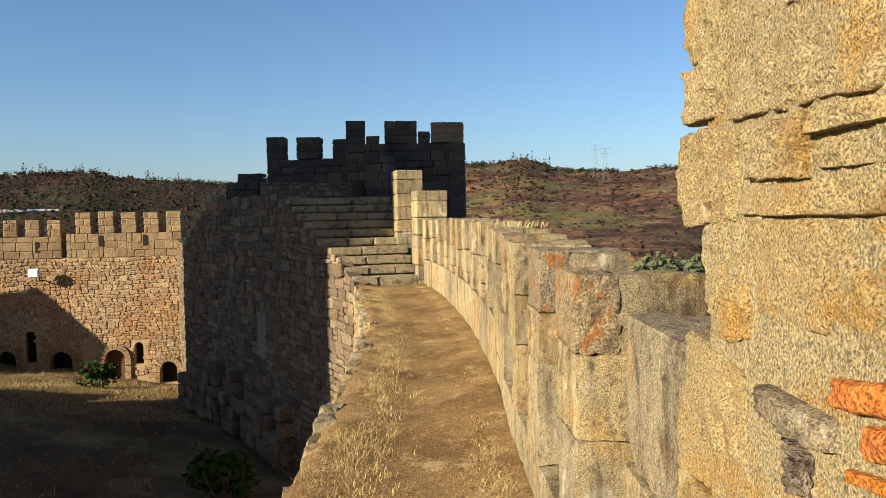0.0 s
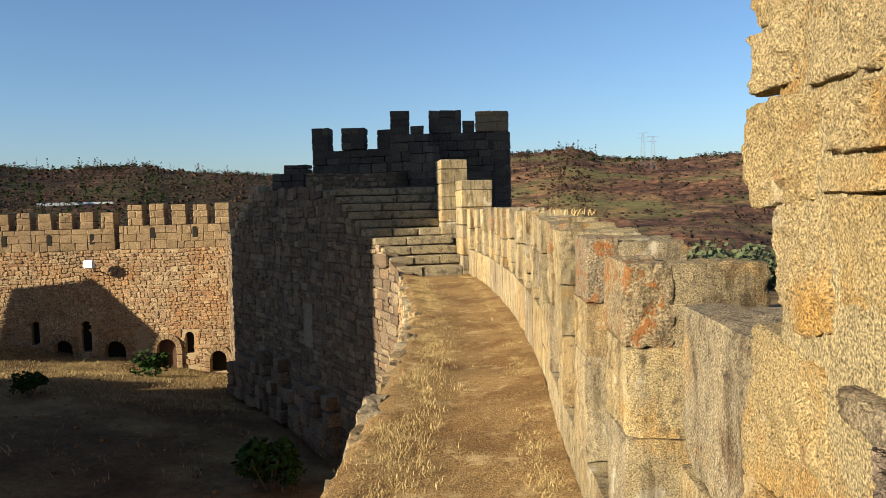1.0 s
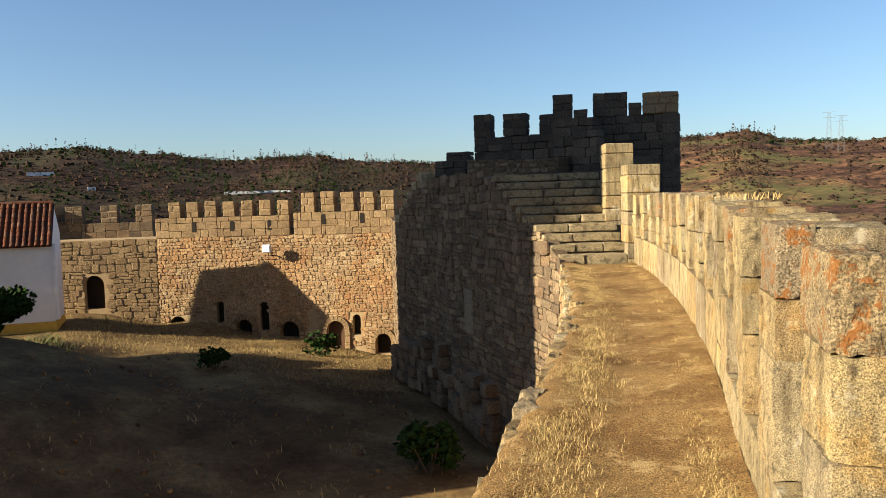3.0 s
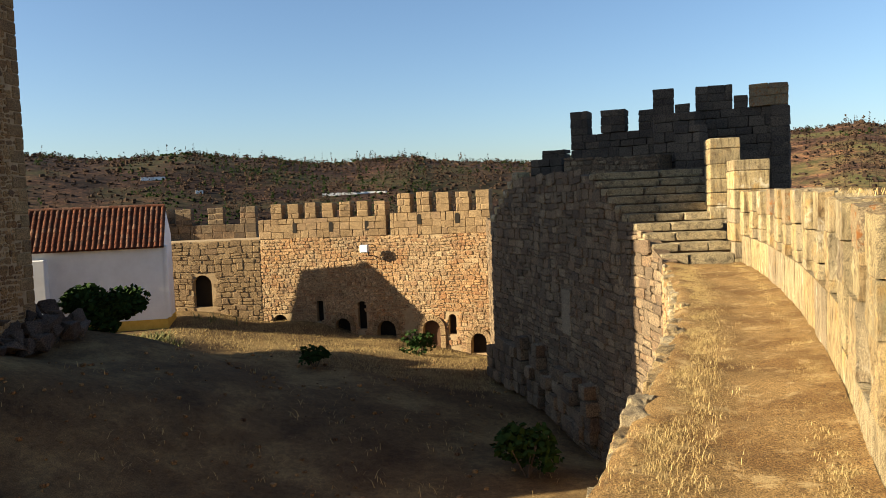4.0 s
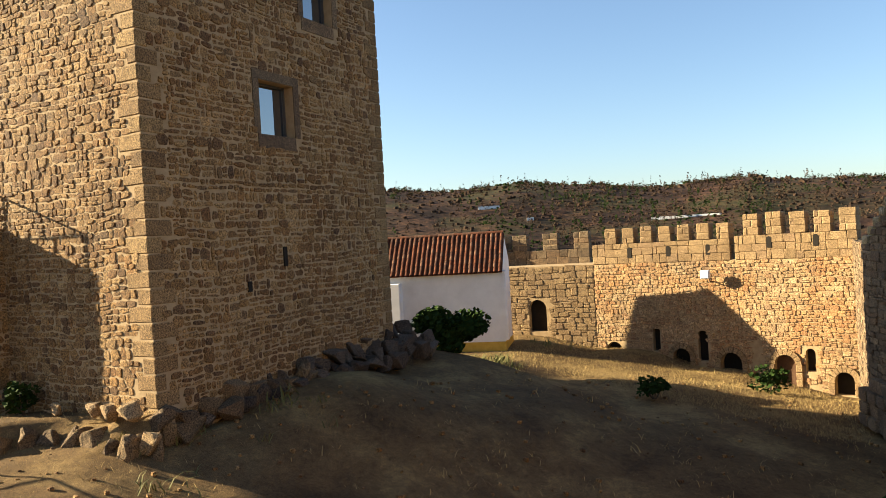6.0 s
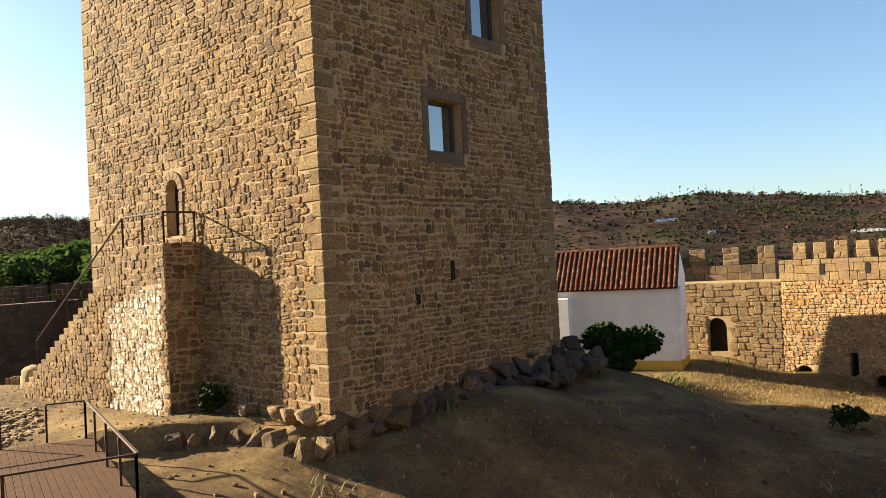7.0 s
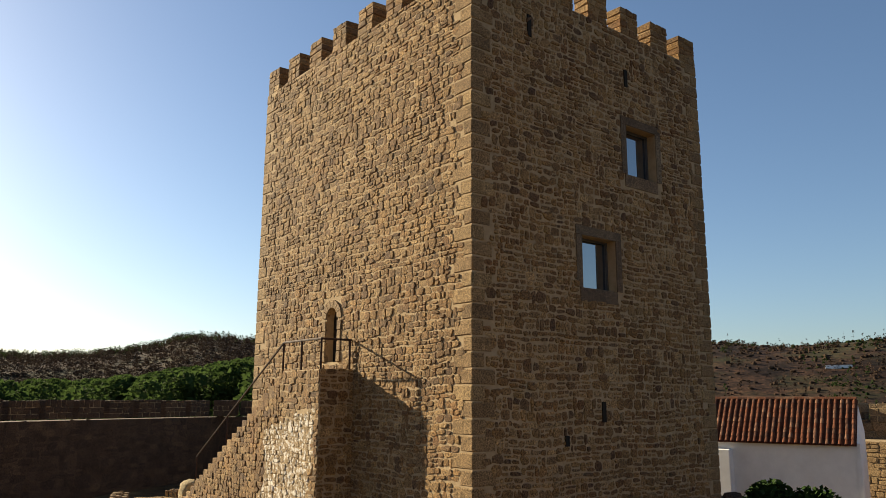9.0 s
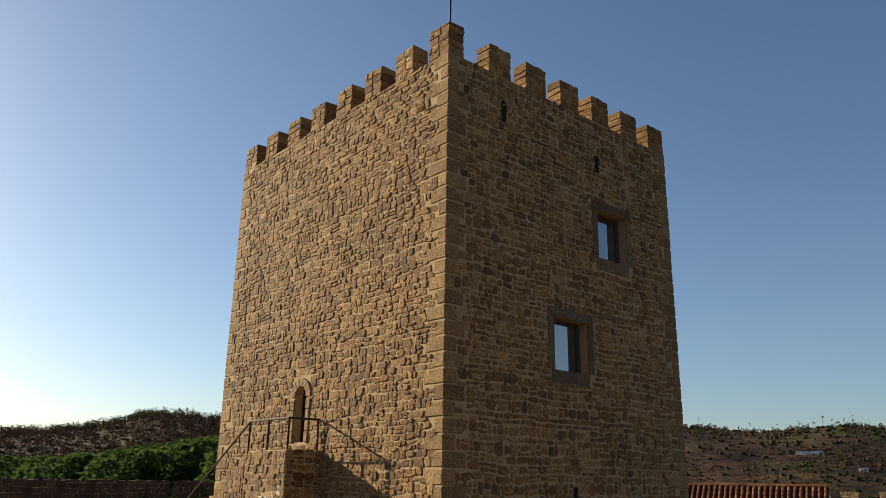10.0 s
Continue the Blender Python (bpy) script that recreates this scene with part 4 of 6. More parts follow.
# north-west stretch with the doorway, half in shade
wall_nw = thing("wall_north_west", "squared stone wall with a dark arched doorway", "wall", kind="structure")
bd = Build()
wall_solid(bd, DOORW, -0.03, -3.4, -8, lambda s: 0.02)
core = outward(part("core", bd, M_MORTAR, wall_nw))
DS = 3.05
carve(core, [arch_prism(DOORW.at(DS) + Vector((0, 0, -3.35)), DOORW.dir(DS), -DOORW.left(DS), 0.95, 1.65, 1.4)])
bd = Build()
rubble(bd, face_of(DOORW, 1), 0, 9, -4.8, 0.0, (0.24, 0.4), (0.24, 0.6), (0.0, 0.04), gap=0.03, r=0.12, irr=0.16, keep=lambda u, v: not (abs(u - DS) < 0.6 and -3.6 < v < -1.6), flip=True)
part("rubble_facing", bd, M_QUOIN, wall_nw, "squared ochre stones in pale mortar", kind="stuff")
crenel(DOORW, wall_nw, 0.8, 9.0, 1.75, 0.85, 0.0, 0.8, 1.72, 0.5, M_GREY, 2.6)

# added near-black panel: stands for the darkness of the open passage
bd = Build()
bd.block(face_of(DOORW, 1)(DS - 0.5, -3.4, -0.4), DOORW.dir(DS) * 1.0, -DOORW.left(DS) * 0.06, Vector((0, 0, 1.75)), 0.005)
part("door_leaf", bd, M_VOID, wall_nw, "near-black panel standing for the dark passage")

for az0, az1, z0, z1 in ((42.4, 39.3, 0.0, 0.95), (41.9, 40.9, 0.95, 1.7)):
    p0, p1 = pt(az0, 44.6), pt(az1, 45.6)
    d = Vector((p1[0] - p0[0], p1[1] - p0[1], 0))
    stack(None, (*p0, z0), d, Vector((-d.y, d.x, 0)).normalized() * 0.5, z1 - z0, (0.3, 0.42), (0.4, 0.8), 0.02, 0.012, wall_nw, M_GREY)

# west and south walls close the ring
# very dark wall stone: the shade on the inner face is in the colour
M_DIM = stone_mat("west_shade_stone", [(0.13, 0.08, 0.05), (0.085, 0.055, 0.038), (0.16, 0.1, 0.062)], grain=20, lump=3, dist=0.05)
wall_w = thing("wall_west", "dark shaded curtain wall closing the far side", "wall", kind="structure")
bd = Build()
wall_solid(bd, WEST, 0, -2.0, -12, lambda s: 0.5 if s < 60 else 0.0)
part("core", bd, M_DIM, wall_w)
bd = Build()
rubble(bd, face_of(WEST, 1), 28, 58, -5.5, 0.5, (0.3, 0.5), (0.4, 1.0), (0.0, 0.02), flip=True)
part("rubble_facing", bd, M_DIM, wall_w, "stones of the shaded wall, coloured darker for the shade", kind="stuff")
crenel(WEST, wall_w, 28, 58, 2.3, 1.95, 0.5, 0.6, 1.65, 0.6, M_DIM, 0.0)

# the keep
CX = Vector((-19.66, 9.0, 0))
D1, D2 = Vector((-0.9501, -0.3119, 0)), Vector((-0.3119, 0.9501, 0))
W1, W2, KZ0, KZ1 = 12.95, 11.15, -5.0, 14.15
keep = thing("castle_keep", "tall square stone keep with crenellated top and dressed corners", "tower", (-26, 11, -2.3))
bd = Build()
cn = [CX, CX + D1 * W1, CX + D1 * W1 + D2 * W2, CX + D2 * W2]
lo, hi = [c + Vector((0, 0, KZ0)) for c in cn], [c + Vector((0, 0, KZ1)) for c in cn]
bd.poly(lo)
bd.poly(list(reversed(hi)))
for i in range(4):
    j = (i + 1) % 4
    bd.poly([lo[i], hi[i], hi[j], lo[j]])
body = outward(part("body", bd, M_MORTAR, keep))
F1 = lambda u, v, o: CX + D1 * u - D2 * o + Vector((0, 0, v))
F2 = lambda u, v, o: CX + D2 * u - D1 * o + Vector((0, 0, v))
WINS = [(5.23, 5.10, 1.6, 1.62), (7.61, 9.10, 1.6, 1.72)]
carve(body, [arch_prism(F1(7.17, 2.95, 0), D1, D2, 0.72, 1.82, 3.2)] + [box_prism(F2(u, z, 0), D2, D1, w, h, 0.7) for u, z, w, h in WINS])


def quoins(u, v, side):
    return 0.42 if int((v + 10) / 0.43) % 2 == side else 0.75


def k1(u, v):
    if u < quoins(u, v, 0) or u > W1 - quoins(u, v, 1):
        return False
    return not (abs(u - 7.17) < 0.62 and 2.8 < v < 5.1)


def k2(u, v):
    if u < quoins(u, v, 1) or u > W2 - quoins(u, v, 0):
        return False
    return not any(abs(u - a) < w / 2 + 0.24 and z - 0.45 < v < z + h + 0.3 for a, z, w, h in WINS)


bd = Build()
rubble(bd, F1, 0, W1, -3.9, KZ1, (0.13, 0.29), (0.13, 0.4), (0.004, 0.04), gap=0.022, keep=k1, single=(keep, M_KEEP, lambda u, v: u < 6.0 and -2.7 < v < 2.6))
part("rubble_facing", bd, M_KEEP, keep, "irregular golden rubble stones", kind="stuff")
bd = Build()
rubble(bd, F2, 0, W2, -3.9, KZ1, (0.14, 0.33), (0.13, 0.46), (0.0, 0.045), gap=0.034, keep=k2, flip=True)
part("rubble_facing", bd, M_KEEP, keep, "brown rubble stones in shade", kind="stuff")
v = -2.6 - 3 * 0.43
while v < KZ1 - 0.1:
    k = int((v + 10 + 0.2) / 0.43) % 2
    a, c = (0.42, 0.75) if k == 0 else (0.75, 0.42)
    jx = rng.uniform(-0.08, 0.1)
    bd = Build()
    bd.block(CX - D1 * 0.022 - D2 * 0.022 + Vector((0, 0, v)), D1 * (a + jx), D2 * (c + jx), Vector((0, 0, 0.404)), 0.03, 0.009)
    part("quoin", bd, M_ASHLAR, keep)
    bd = Build()
    bd.block(CX + D1 * (W1 + 0.03) - D2 * 0.022 + Vector((0, 0, v)), -D1 * (c + jx), D2 * 0.5, Vector((0, 0, 0.404)), 0.03, 0.009)
    part("quoin", bd, M_ASHLAR, keep)
    bd = Build()
    bd.block(CX + D2 * (W2 + 0.03) - D1 * 0.03 + Vector((0, 0, v)), D1 * 0.5, -D2 * (a + jx), Vector((0, 0, 0.404)), 0.03, 0.009)
    part("quoin", bd, M_ASHLAR, keep)
    v += 0.43
# merlons of the keep
def keep_merlon(o, ux, uy, h):
    merlon_of(keep, o + Vector((0, 0, KZ1)), ux, uy, h, (0.2, 0.3), (0.3, 0.5), M_KEEP, 0.02)


MT, MH = 0.62, 1.02
for k in range(8):
    u = k * (W1 - 0.95) / 7
    keep_merlon(CX + D1 * u + D2 * 0.0, D1 * 0.95, D2 * MT, MH + (0.08 if k == 0 else 0))
    keep_merlon(CX + D1 * u + D2 * (W2 - MT), D1 * 0.95, D2 * MT, MH)
for k in range(1, 7):
    u = k * (W2 - 0.95) / 6
    keep_merlon(CX + D2 * u, D2 * 0.98, D1 * MT, MH)
    keep_merlon(CX + D2 * u + D1 * (W1 - MT), D2 * 0.98, D1 * MT, MH)
# windows
for u, z, w, h in WINS:
    win = part("window", box_prism(F2(u - 0.05, z - 0.42, -0.02), D2, D1, w + 0.14, 0.41, 0.12, 0.05), M_GREY, keep, "dressed stone window with dark frame")
    for a, zz, ww, hh in ((u - w / 2 - 0.14, z, 0.26, h), (u + w / 2 + 0.14, z, 0.26, h), (u, z + h + 0.01, w + 0.55, 0.28)):
        bd = box_prism(F2(a, zz, -0.02), D2, D1, ww, hh, 0.1, 0.055)
        part("stone_surround", bd, M_GREY, win)
    bd = Build()
    for a, zz, ww, hh in ((u - w / 2 + 0.04, z, 0.06, h), (u + w / 2 - 0.04, z, 0.06, h), (u, z + 0.001, w - 0.1, 0.06), (u, z + h - 0.06, w - 0.1, 0.06)):
        q = box_prism(F2(a, zz, -0.36), D2, D1, ww, hh, 0.05, 0.05)
        n = len(bd.v)
        bd.v += q.v
        bd.f += [tuple(i + n for i in f) for f in q.f]
    part("frame", bd, M_FRAME, win)
    bd = Build()
    bd.poly([F2(u - w / 2 + 0.05, z + 0.05, -0.39), F2(u + w / 2 - 0.05, z + 0.05, -0.39), F2(u + w / 2 - 0.05, z + h - 0.05, -0.39), F2(u - w / 2 + 0.05, z + h - 0.05, -0.39)])
    part("pane", bd, M_GLASS, win, "glass pane reflecting blue sky")
# slits in the shaded face: near-black boxes stand for the shade inside
for u, z, h in ((5.2, 1.1, 0.6), (3.55, 0.45, 0.3), (2.3, 12.6, 0.7), (6.9, 12.2, 0.6)):
    part("slit", box_prism(F2(u, z, 0.045), D2, D1, 0.16, h, 0.05, 0.0), M_VOID, keep, "narrow dark slit")
# arch stones of the keep door
rad = 0.36
for k in range(7):
    bd = Build()
    a0_, a1_ = math.pi * k / 7, math.pi * (k + 1) / 7 - 0.05
    q = [F1(7.17 - rr * math.cos(a_), 2.95 + 1.82 - rad + rr * math.sin(a_), 0.05) for a_, rr in ((a0_, rad), (a1_, rad), (a1_, rad + 0.26), (a0_, rad + 0.26))]
    bd.poly(q)
    for i in range(4):
        bd.poly([q[i], q[(i + 1) % 4], q[(i + 1) % 4] + D2 * 0.15, q[i] + D2 * 0.15])
    part("arch_stone", bd, M_QUOIN, keep)
for sgn in (-1, 1):
    zz = 2.95
    while zz < 4.35:
        wd = rng.uniform(0.22, 0.36)
        u0 = 7.17 + (rad if sgn > 0 else -rad - wd)
        bd = Build()
        bd.block(F1(u0, zz, 0.05), D1 * wd, D2 * 0.15, Vector((0, 0, 0.33)), 0.02, 0.008)
        part("jamb_stone", bd, M_QUOIN, keep)
        zz += 0.35
# added near-black panel in the arch, in place of the dark interior
dd = Build()
dd.block(F1(6.8, 2.95, -0.28), D1 * 0.74, D2 * 0.06, Vector((0, 0, 1.85)), 0.005)
part("door", dd, M_VOID, keep, "near-black panel standing for the dark inside the arch")
bd = Build()
bar(bd, CX + D1 * 0.3 + D2 * 0.3 + Vector((0, 0, 15)), CX + D1 * 0.3 + D2 * 0.3 + Vector((0, 0, 19)), 0.03)
part("flagpole", bd, M_STEEL, keep, "thin dark flagpole")

# stair and landing against the keep
PR = 1.22
kstair = thing("keep_stair", "rough stone outer stair rising to the keep's high door", "stairs", (-28, 5, -2.4))
bd = Build()
ground0 = -3.2
bd.block(F1(5.75, ground0, PR), D1 * 2.6, D2 * (PR + 0.1), Vector((0, 0, 2.65 - ground0)), 0.02)
part("landing", bd, M_MORTAR, kstair)
bd = Build()
def limed(u, v):
    return 6.1 + 0.35 * noise.noise(Vector((u, v, 3))) < u < 9.3 + 0.8 * noise.noise(Vector((u * 0.4, v * 1.3, 8))) and v < 1.5 - 0.25 * (u - 6.2)


rubble(bd, lambda u, v, o: F1(u, v, PR + o), 5.75, 8.35, ground0 + 0.3, 2.65, (0.16, 0.28), (0.2, 0.42), (0.0, 0.04), gap=0.016, keep=lambda u, v: not limed(u, v))
G = lambda u, v, o: F1(5.75, v, u) + (-D1) * o
rubble(bd, G, 0.0, PR, ground0 + 0.3, 2.65, (0.2, 0.34), (0.25, 0.5), (0.0, 0.04))
part("landing_facing", bd, M_KEEP, kstair, kind="stuff")
NK = 21
for k in range(NK):
    u = 8.35 + k * 0.40
    z = 2.65 - (k + 1) * 0.238
    bd = Build()
    bd.block(F1(u, ground0, PR), D1 * 0.40, D2 * (PR + 0.1), Vector((0, 0, z - ground0)), 0.015)
    part("step", bd, M_KEEP, kstair)
bd = Build()
rubble(bd, lambda u, v, o: F1(u, v, PR + o), 5.75, 16.6, ground0 + 0.3, 2.65, (0.14, 0.24), (0.16, 0.36), (0.0, 0.03), gap=0.006, keep=lambda u, v: v < 2.4 - (u - 8.35) * 0.595 - 0.12 and limed(u, v))
part("side_facing", bd, M_LIME, kstair, "rubble side with patches of pale render", kind="stuff")
bd = Build()
rubble(bd, lambda u, v, o: F1(u, v, PR + o), 8.35, 16.6, ground0 + 0.3, 2.65, (0.14, 0.24), (0.16, 0.36), (0.0, 0.04), gap=0.012, keep=lambda u, v: v < 2.4 - (u - 8.35) * 0.595 - 0.12 and not limed(u, v))
part("side_facing", bd, M_KEEP, kstair, "rubble side in lime mortar", kind="stuff")
rail = thing("stair_railing", "thin dark metal railing along the keep stair", "railing", tuple(F1(7, 2.65, PR - 0.05)))
bd = Build()
R0, R1, R2, R3 = F1(5.85, 2.65, PR - 0.08), F1(8.35, 2.65, PR - 0.08), F1(12.6, 0.15, PR - 0.08), F1(15.3, -1.45, PR - 0.08)
UPV = Vector((0, 0, 0.95))
for p in (R0, R1, R2, R3, F1(5.85, 2.65, 0.1), F1(7.1, 2.65, PR - 0.08)):
    bd = Build()
    bar(bd, p - Vector((0, 0, 0.05)), p + UPV, 0.036)
    part("post", bd, M_STEEL, rail)
for p, q in ((F1(5.85, 2.65, 0.05), R0), (R0, R1), (R1, R2), (R2, R3)):
    bd = Build()
    bar(bd, p + UPV, q + UPV, 0.036)
    part("handrail", bd, M_STEEL, rail)

# the keep and its stair stand a little nearer than drawn above
KS = 0.91
KM = Matrix.Translation(KE) @ Matrix.Scale(KS, 4) @ Matrix.Translation(-KE)
for t in (keep, kstair, rail):
    t.matrix_basis = KM @ Matrix.Translation(t.location)

# chapel
chapel = thing("chapel", "whitewashed chapel with terracotta tile roof and yellow plinth", "chapel", (-27, 26, -3.8))
HU, HV = Vector((-0.839, -0.545, 0)), Vector((-0.545, 0.839, 0))
HR = Vector((-25.10, 28.10, 0))
HL, HWD, EZ, RZ = 9.5, 2.4, 0.22, 1.82
bd = Build()
q = [HR, HR + HU * HL, HR + HU * HL + HV * HWD, HR + HV * HWD]
zl = Vector((0, 0, -5))
ez = Vector((0, 0, EZ))
rz = Vector((0, 0, RZ))
eb = Vector((0, 0, 0.55))
r0, r1 = HR + HV * 1.15, HR + HU * HL + HV * 1.15
bd.poly([q[0] + zl, q[1] + zl, q[1] + ez, q[0] + ez])
bd.poly([q[2] + zl, q[3] + zl, q[3] + eb, q[2] + eb])
bd.poly([q[3] + zl, q[0] + zl, q[0] + ez, r0 + rz, q[3] + eb])
bd.poly([q[1] + zl, q[2] + zl, q[2] + eb, r1 + rz, q[1] + ez])
bd.poly([q[0] + ez, q[1] + ez, r1 + rz, r0 + rz])
bd.poly([q[2] + eb, q[3] + eb, r0 + rz, r1 + rz])
part("wall", bd, M_WHITE, chapel)
bd = Build()
bd.block(HR - HU * 0.03 - HV * 0.03 + Vector((0, 0, -5)), HU * (HL + 0.06), HV * (HWD + 0.06), Vector((0, 0, 1.75)), 0.01)
part("plinth", bd, M_YELLOW, chapel, "yellow painted plinth band")
bd = Build()
bd.block(HR - HU * 0.16 + HV * 0.0 + Vector((0, 0, -3.2)), HU * 0.25, HV * 0.4, Vector((0, 0, 3.3)), 0.03)
part("buttress", bd, M_WHITE, chapel)
bd = Build()
bd.block(HR + HU * 4.9 - HV * 0.5 + Vector((0, 0, -5)), HU * 0.7, HV * 0.6, Vector((0, 0, 4.7)), 0.03)
part("buttress", bd, M_WHITE, chapel)


def tiles(bd, e0, e1, up, n_cols, n_rows):
    """Rows of barrel tiles from the eave line e0-e1 upwards."""
    run = e1 - e0
    nrm = run.cross(up).normalized()
    if nrm.z < 0:
        nrm = -nrm
    w = run / n_cols
    d = up / n_rows
    for c in range(n_cols):
        for r in range(n_rows):
            n = len(bd.v)
            o = e0 + w * (c + 0.5) + d * r + nrm * rng.uniform(0, 0.012) + w * rng.uniform(-0.04, 0.04)
            for e, lift, wide in ((-0.08, 0.025, 0.36), (1.0, 0.0, 0.30)):
                for k in range(6):
                    a = math.pi * k / 5
                    bd.v.append(tuple(o + d * e + w * (-math.cos(a) * wide) + nrm * (math.sin(a) * 0.085 + lift)))
            for k in range(5):
                bd.f.append((n + k, n + k + 1, n + 7 + k, n + 6 + k))


slope_f = (r0 + rz) - (q[0] + ez)
ov = slope_f.normalized() * 0.28
bd = Build()
e0, e1 = q[0] + ez - ov - HU * 0.05, q[1] + ez - ov
bd.block(e0, e1 - e0, slope_f + ov, slope_f.cross(HU).normalized() * (0.04 if slope_f.cross(HU).z > 0 else -0.04), 0.005)
slope_b = (r0 + rz) - (q[3] + eb)
part("roof", bd, M_TILE, chapel, "terracotta barrel tile roof")
bd = Build()
tiles(bd, e0 + Vector((0, 0, 0.045)), e1 + Vector((0, 0, 0.045)), slope_f + ov, 40, 9)
part("tile_cover", bd, M_TILE, chapel, "red and orange barrel tiles", kind="stuff")
bd = Build()
bd.block(q[3] + eb - slope_b.normalized() * 0.15, HU * HL, slope_b * 1.05, Vector((0, 0, 0.06)), 0.005)
part("roof_back", bd, M_TILE, chapel)
for k in range(24):
    bd = Build()
    bar(bd, r0 + rz + HU * (k * 0.4) + Vector((0, 0, 0.05)), r0 + rz + HU * (k * 0.4 + 0.42) + Vector((0, 0, 0.06)), 0.1, 8)
    part("ridge_cap", bd, M_TILE, chapel)

# steel and timber platform
deck = thing("viewing_platform", "brown plank platform with thin steel rails", "platform", (-18.5, 1, -2.4))
x0, x1, y0, y1, dz = -22.3, -14.95, -4.5, 3.5, -2.3
y = y0
while y < y1 - 0.01:
    bd = Build()
    bd.block((x0, y, dz - 0.05), (x1 - x0, 0, 0), (0, 0.138, 0), (0, 0, 0.05), 0.006)
    part("plank", bd, M_DECK, deck)
    y += 0.145
bd = Build()
for yy in (y0 + 0.2, (y0 + y1) / 2, y1 - 0.3):
    bd.block((x0, yy, dz - 0.25), (x1 - x0, 0, 0), (0, 0.1, 0), (0, 0, 0.195), 0.01)
part("joist_frame", bd, M_STEEL, deck)
for xx in (x0 + 0.3, -18.5, x1 - 0.2):
    for yy in (y0 + 0.25, y1 - 0.25):
        bd = Build()
        bar(bd, (xx, yy, -5), (xx, yy, dz - 0.1), 0.05)
        part("leg", bd, M_STEEL, deck)
RH = 0.95
runs = [[(x0 + 0.03, y1 - 0.03), (x1, y1 - 0.05)], [(x1, y1 - 0.05), (x1, y0)], [(x0 - 0.1, 2.6), (x0 + 0.03, y1 - 0.03)], [(x0 - 0.1, 1.6), (x0 - 0.1, y0)]]
for (ax, ay), (cx, cy) in runs:
    bd = Build()
    bd.block((ax, ay, dz + RH - 0.03), Vector((cx - ax, cy - ay, 0)), Vector((-(cy - ay), cx - ax, 0)).normalized() * 0.06, (0, 0, 0.035), 0.004)
    part("rail", bd, M_STEEL, deck)
    L = math.hypot(cx - ax, cy - ay)
    m = max(1, round(L / 1.9))
    for i in range(m + 1):
        px, py = ax + (cx - ax) * i / m, ay + (cy - ay) * i / m
        bd = Build()
        bd.block((px - 0.025, py - 0.025, dz), (0.05, 0, 0), (0, 0.05, 0), (0, 0, RH - 0.03), 0.004)
        part("post", bd, M_STEEL, deck)

deck.matrix_basis = Matrix.Translation(KE) @ Matrix.Scale(GS, 4) @ Matrix.Translation(-KE) @ Matrix.Translation(deck.location)

# terrace edge wall
terrace = thing("terrace_wall", "low dry-stone edging wall of the terrace", "wall", (-32, 0, -2.6))
TL = Line([drawn_in(*v)[:2] for v in ((-23.4, -0.45), (-30, -0.1), (-39.6, 0.4), (-39.0, 3.2))])
s, rest = 0, Build()
while s < TL.len - 0.2:
    w = rng.uniform(0.16, 0.36)
    for off in (-0.3, -0.08, 0.13):
        p, d, l = TL.at(s + rng.uniform(-0.05, 0.05)), TL.dir(s), TL.left(s)
        bd = rough_block(p + l * (off + rng.uniform(-0.02, 0.02)) + Vector((0, 0, ground_z(p.x, p.y) - 0.3)), d * (w - 0.02), l * rng.uniform(0.17, 0.22), Vector((0, 0, rng.uniform(0.48, 0.6))), 3, 0.03, s + off, 12)
        if s < 12.5:
            part("stone", bd, M_QUOIN, terrace)
        else:
            n = len(rest.v)
            rest.v += bd.v
            rest.f += [tuple(i + n for i in f) for f in bd.f]
    s += w
part("stone_run", rest, M_QUOIN, terrace, kind="stuff")

# rough cobbles on the terrace
cobbles = thing("cobbled_patch", "patch of rough pale cobbles set in the terrace earth", "paving", (-27, 2, -2.3))
q = random.Random(44)
a_, b_, c_, d_ = [Vector((*drawn_in(*v)[:2], 0)) for v in ((-24.2, 1.2), (-25.3, 2.6), (-29.4, 2.7), (-30.3, 1.7))]
for i in range(22):
    for k in range(7):
        f, g_ = (i + q.uniform(0, 0.8)) / 22, (k + q.uniform(0, 0.8)) / 7
        if q.random() < 0.12:
            continue
        p = a_.lerp(d_, f).lerp(b_.lerp(c_, f), g_)
        w = q.uniform(0.14, 0.3)
        part("cobble", rough_block((p.x, p.y, ground_z(p.x, p.y) - 0.1), (w, q.uniform(-0.05, 0.05), 0), (q.uniform(-0.05, 0.05), w * q.uniform(0.5, 0.8), 0), (0, 0, q.uniform(0.12, 0.19)), 3, 0.04, p.x, 5), M_QUOIN, cobbles)

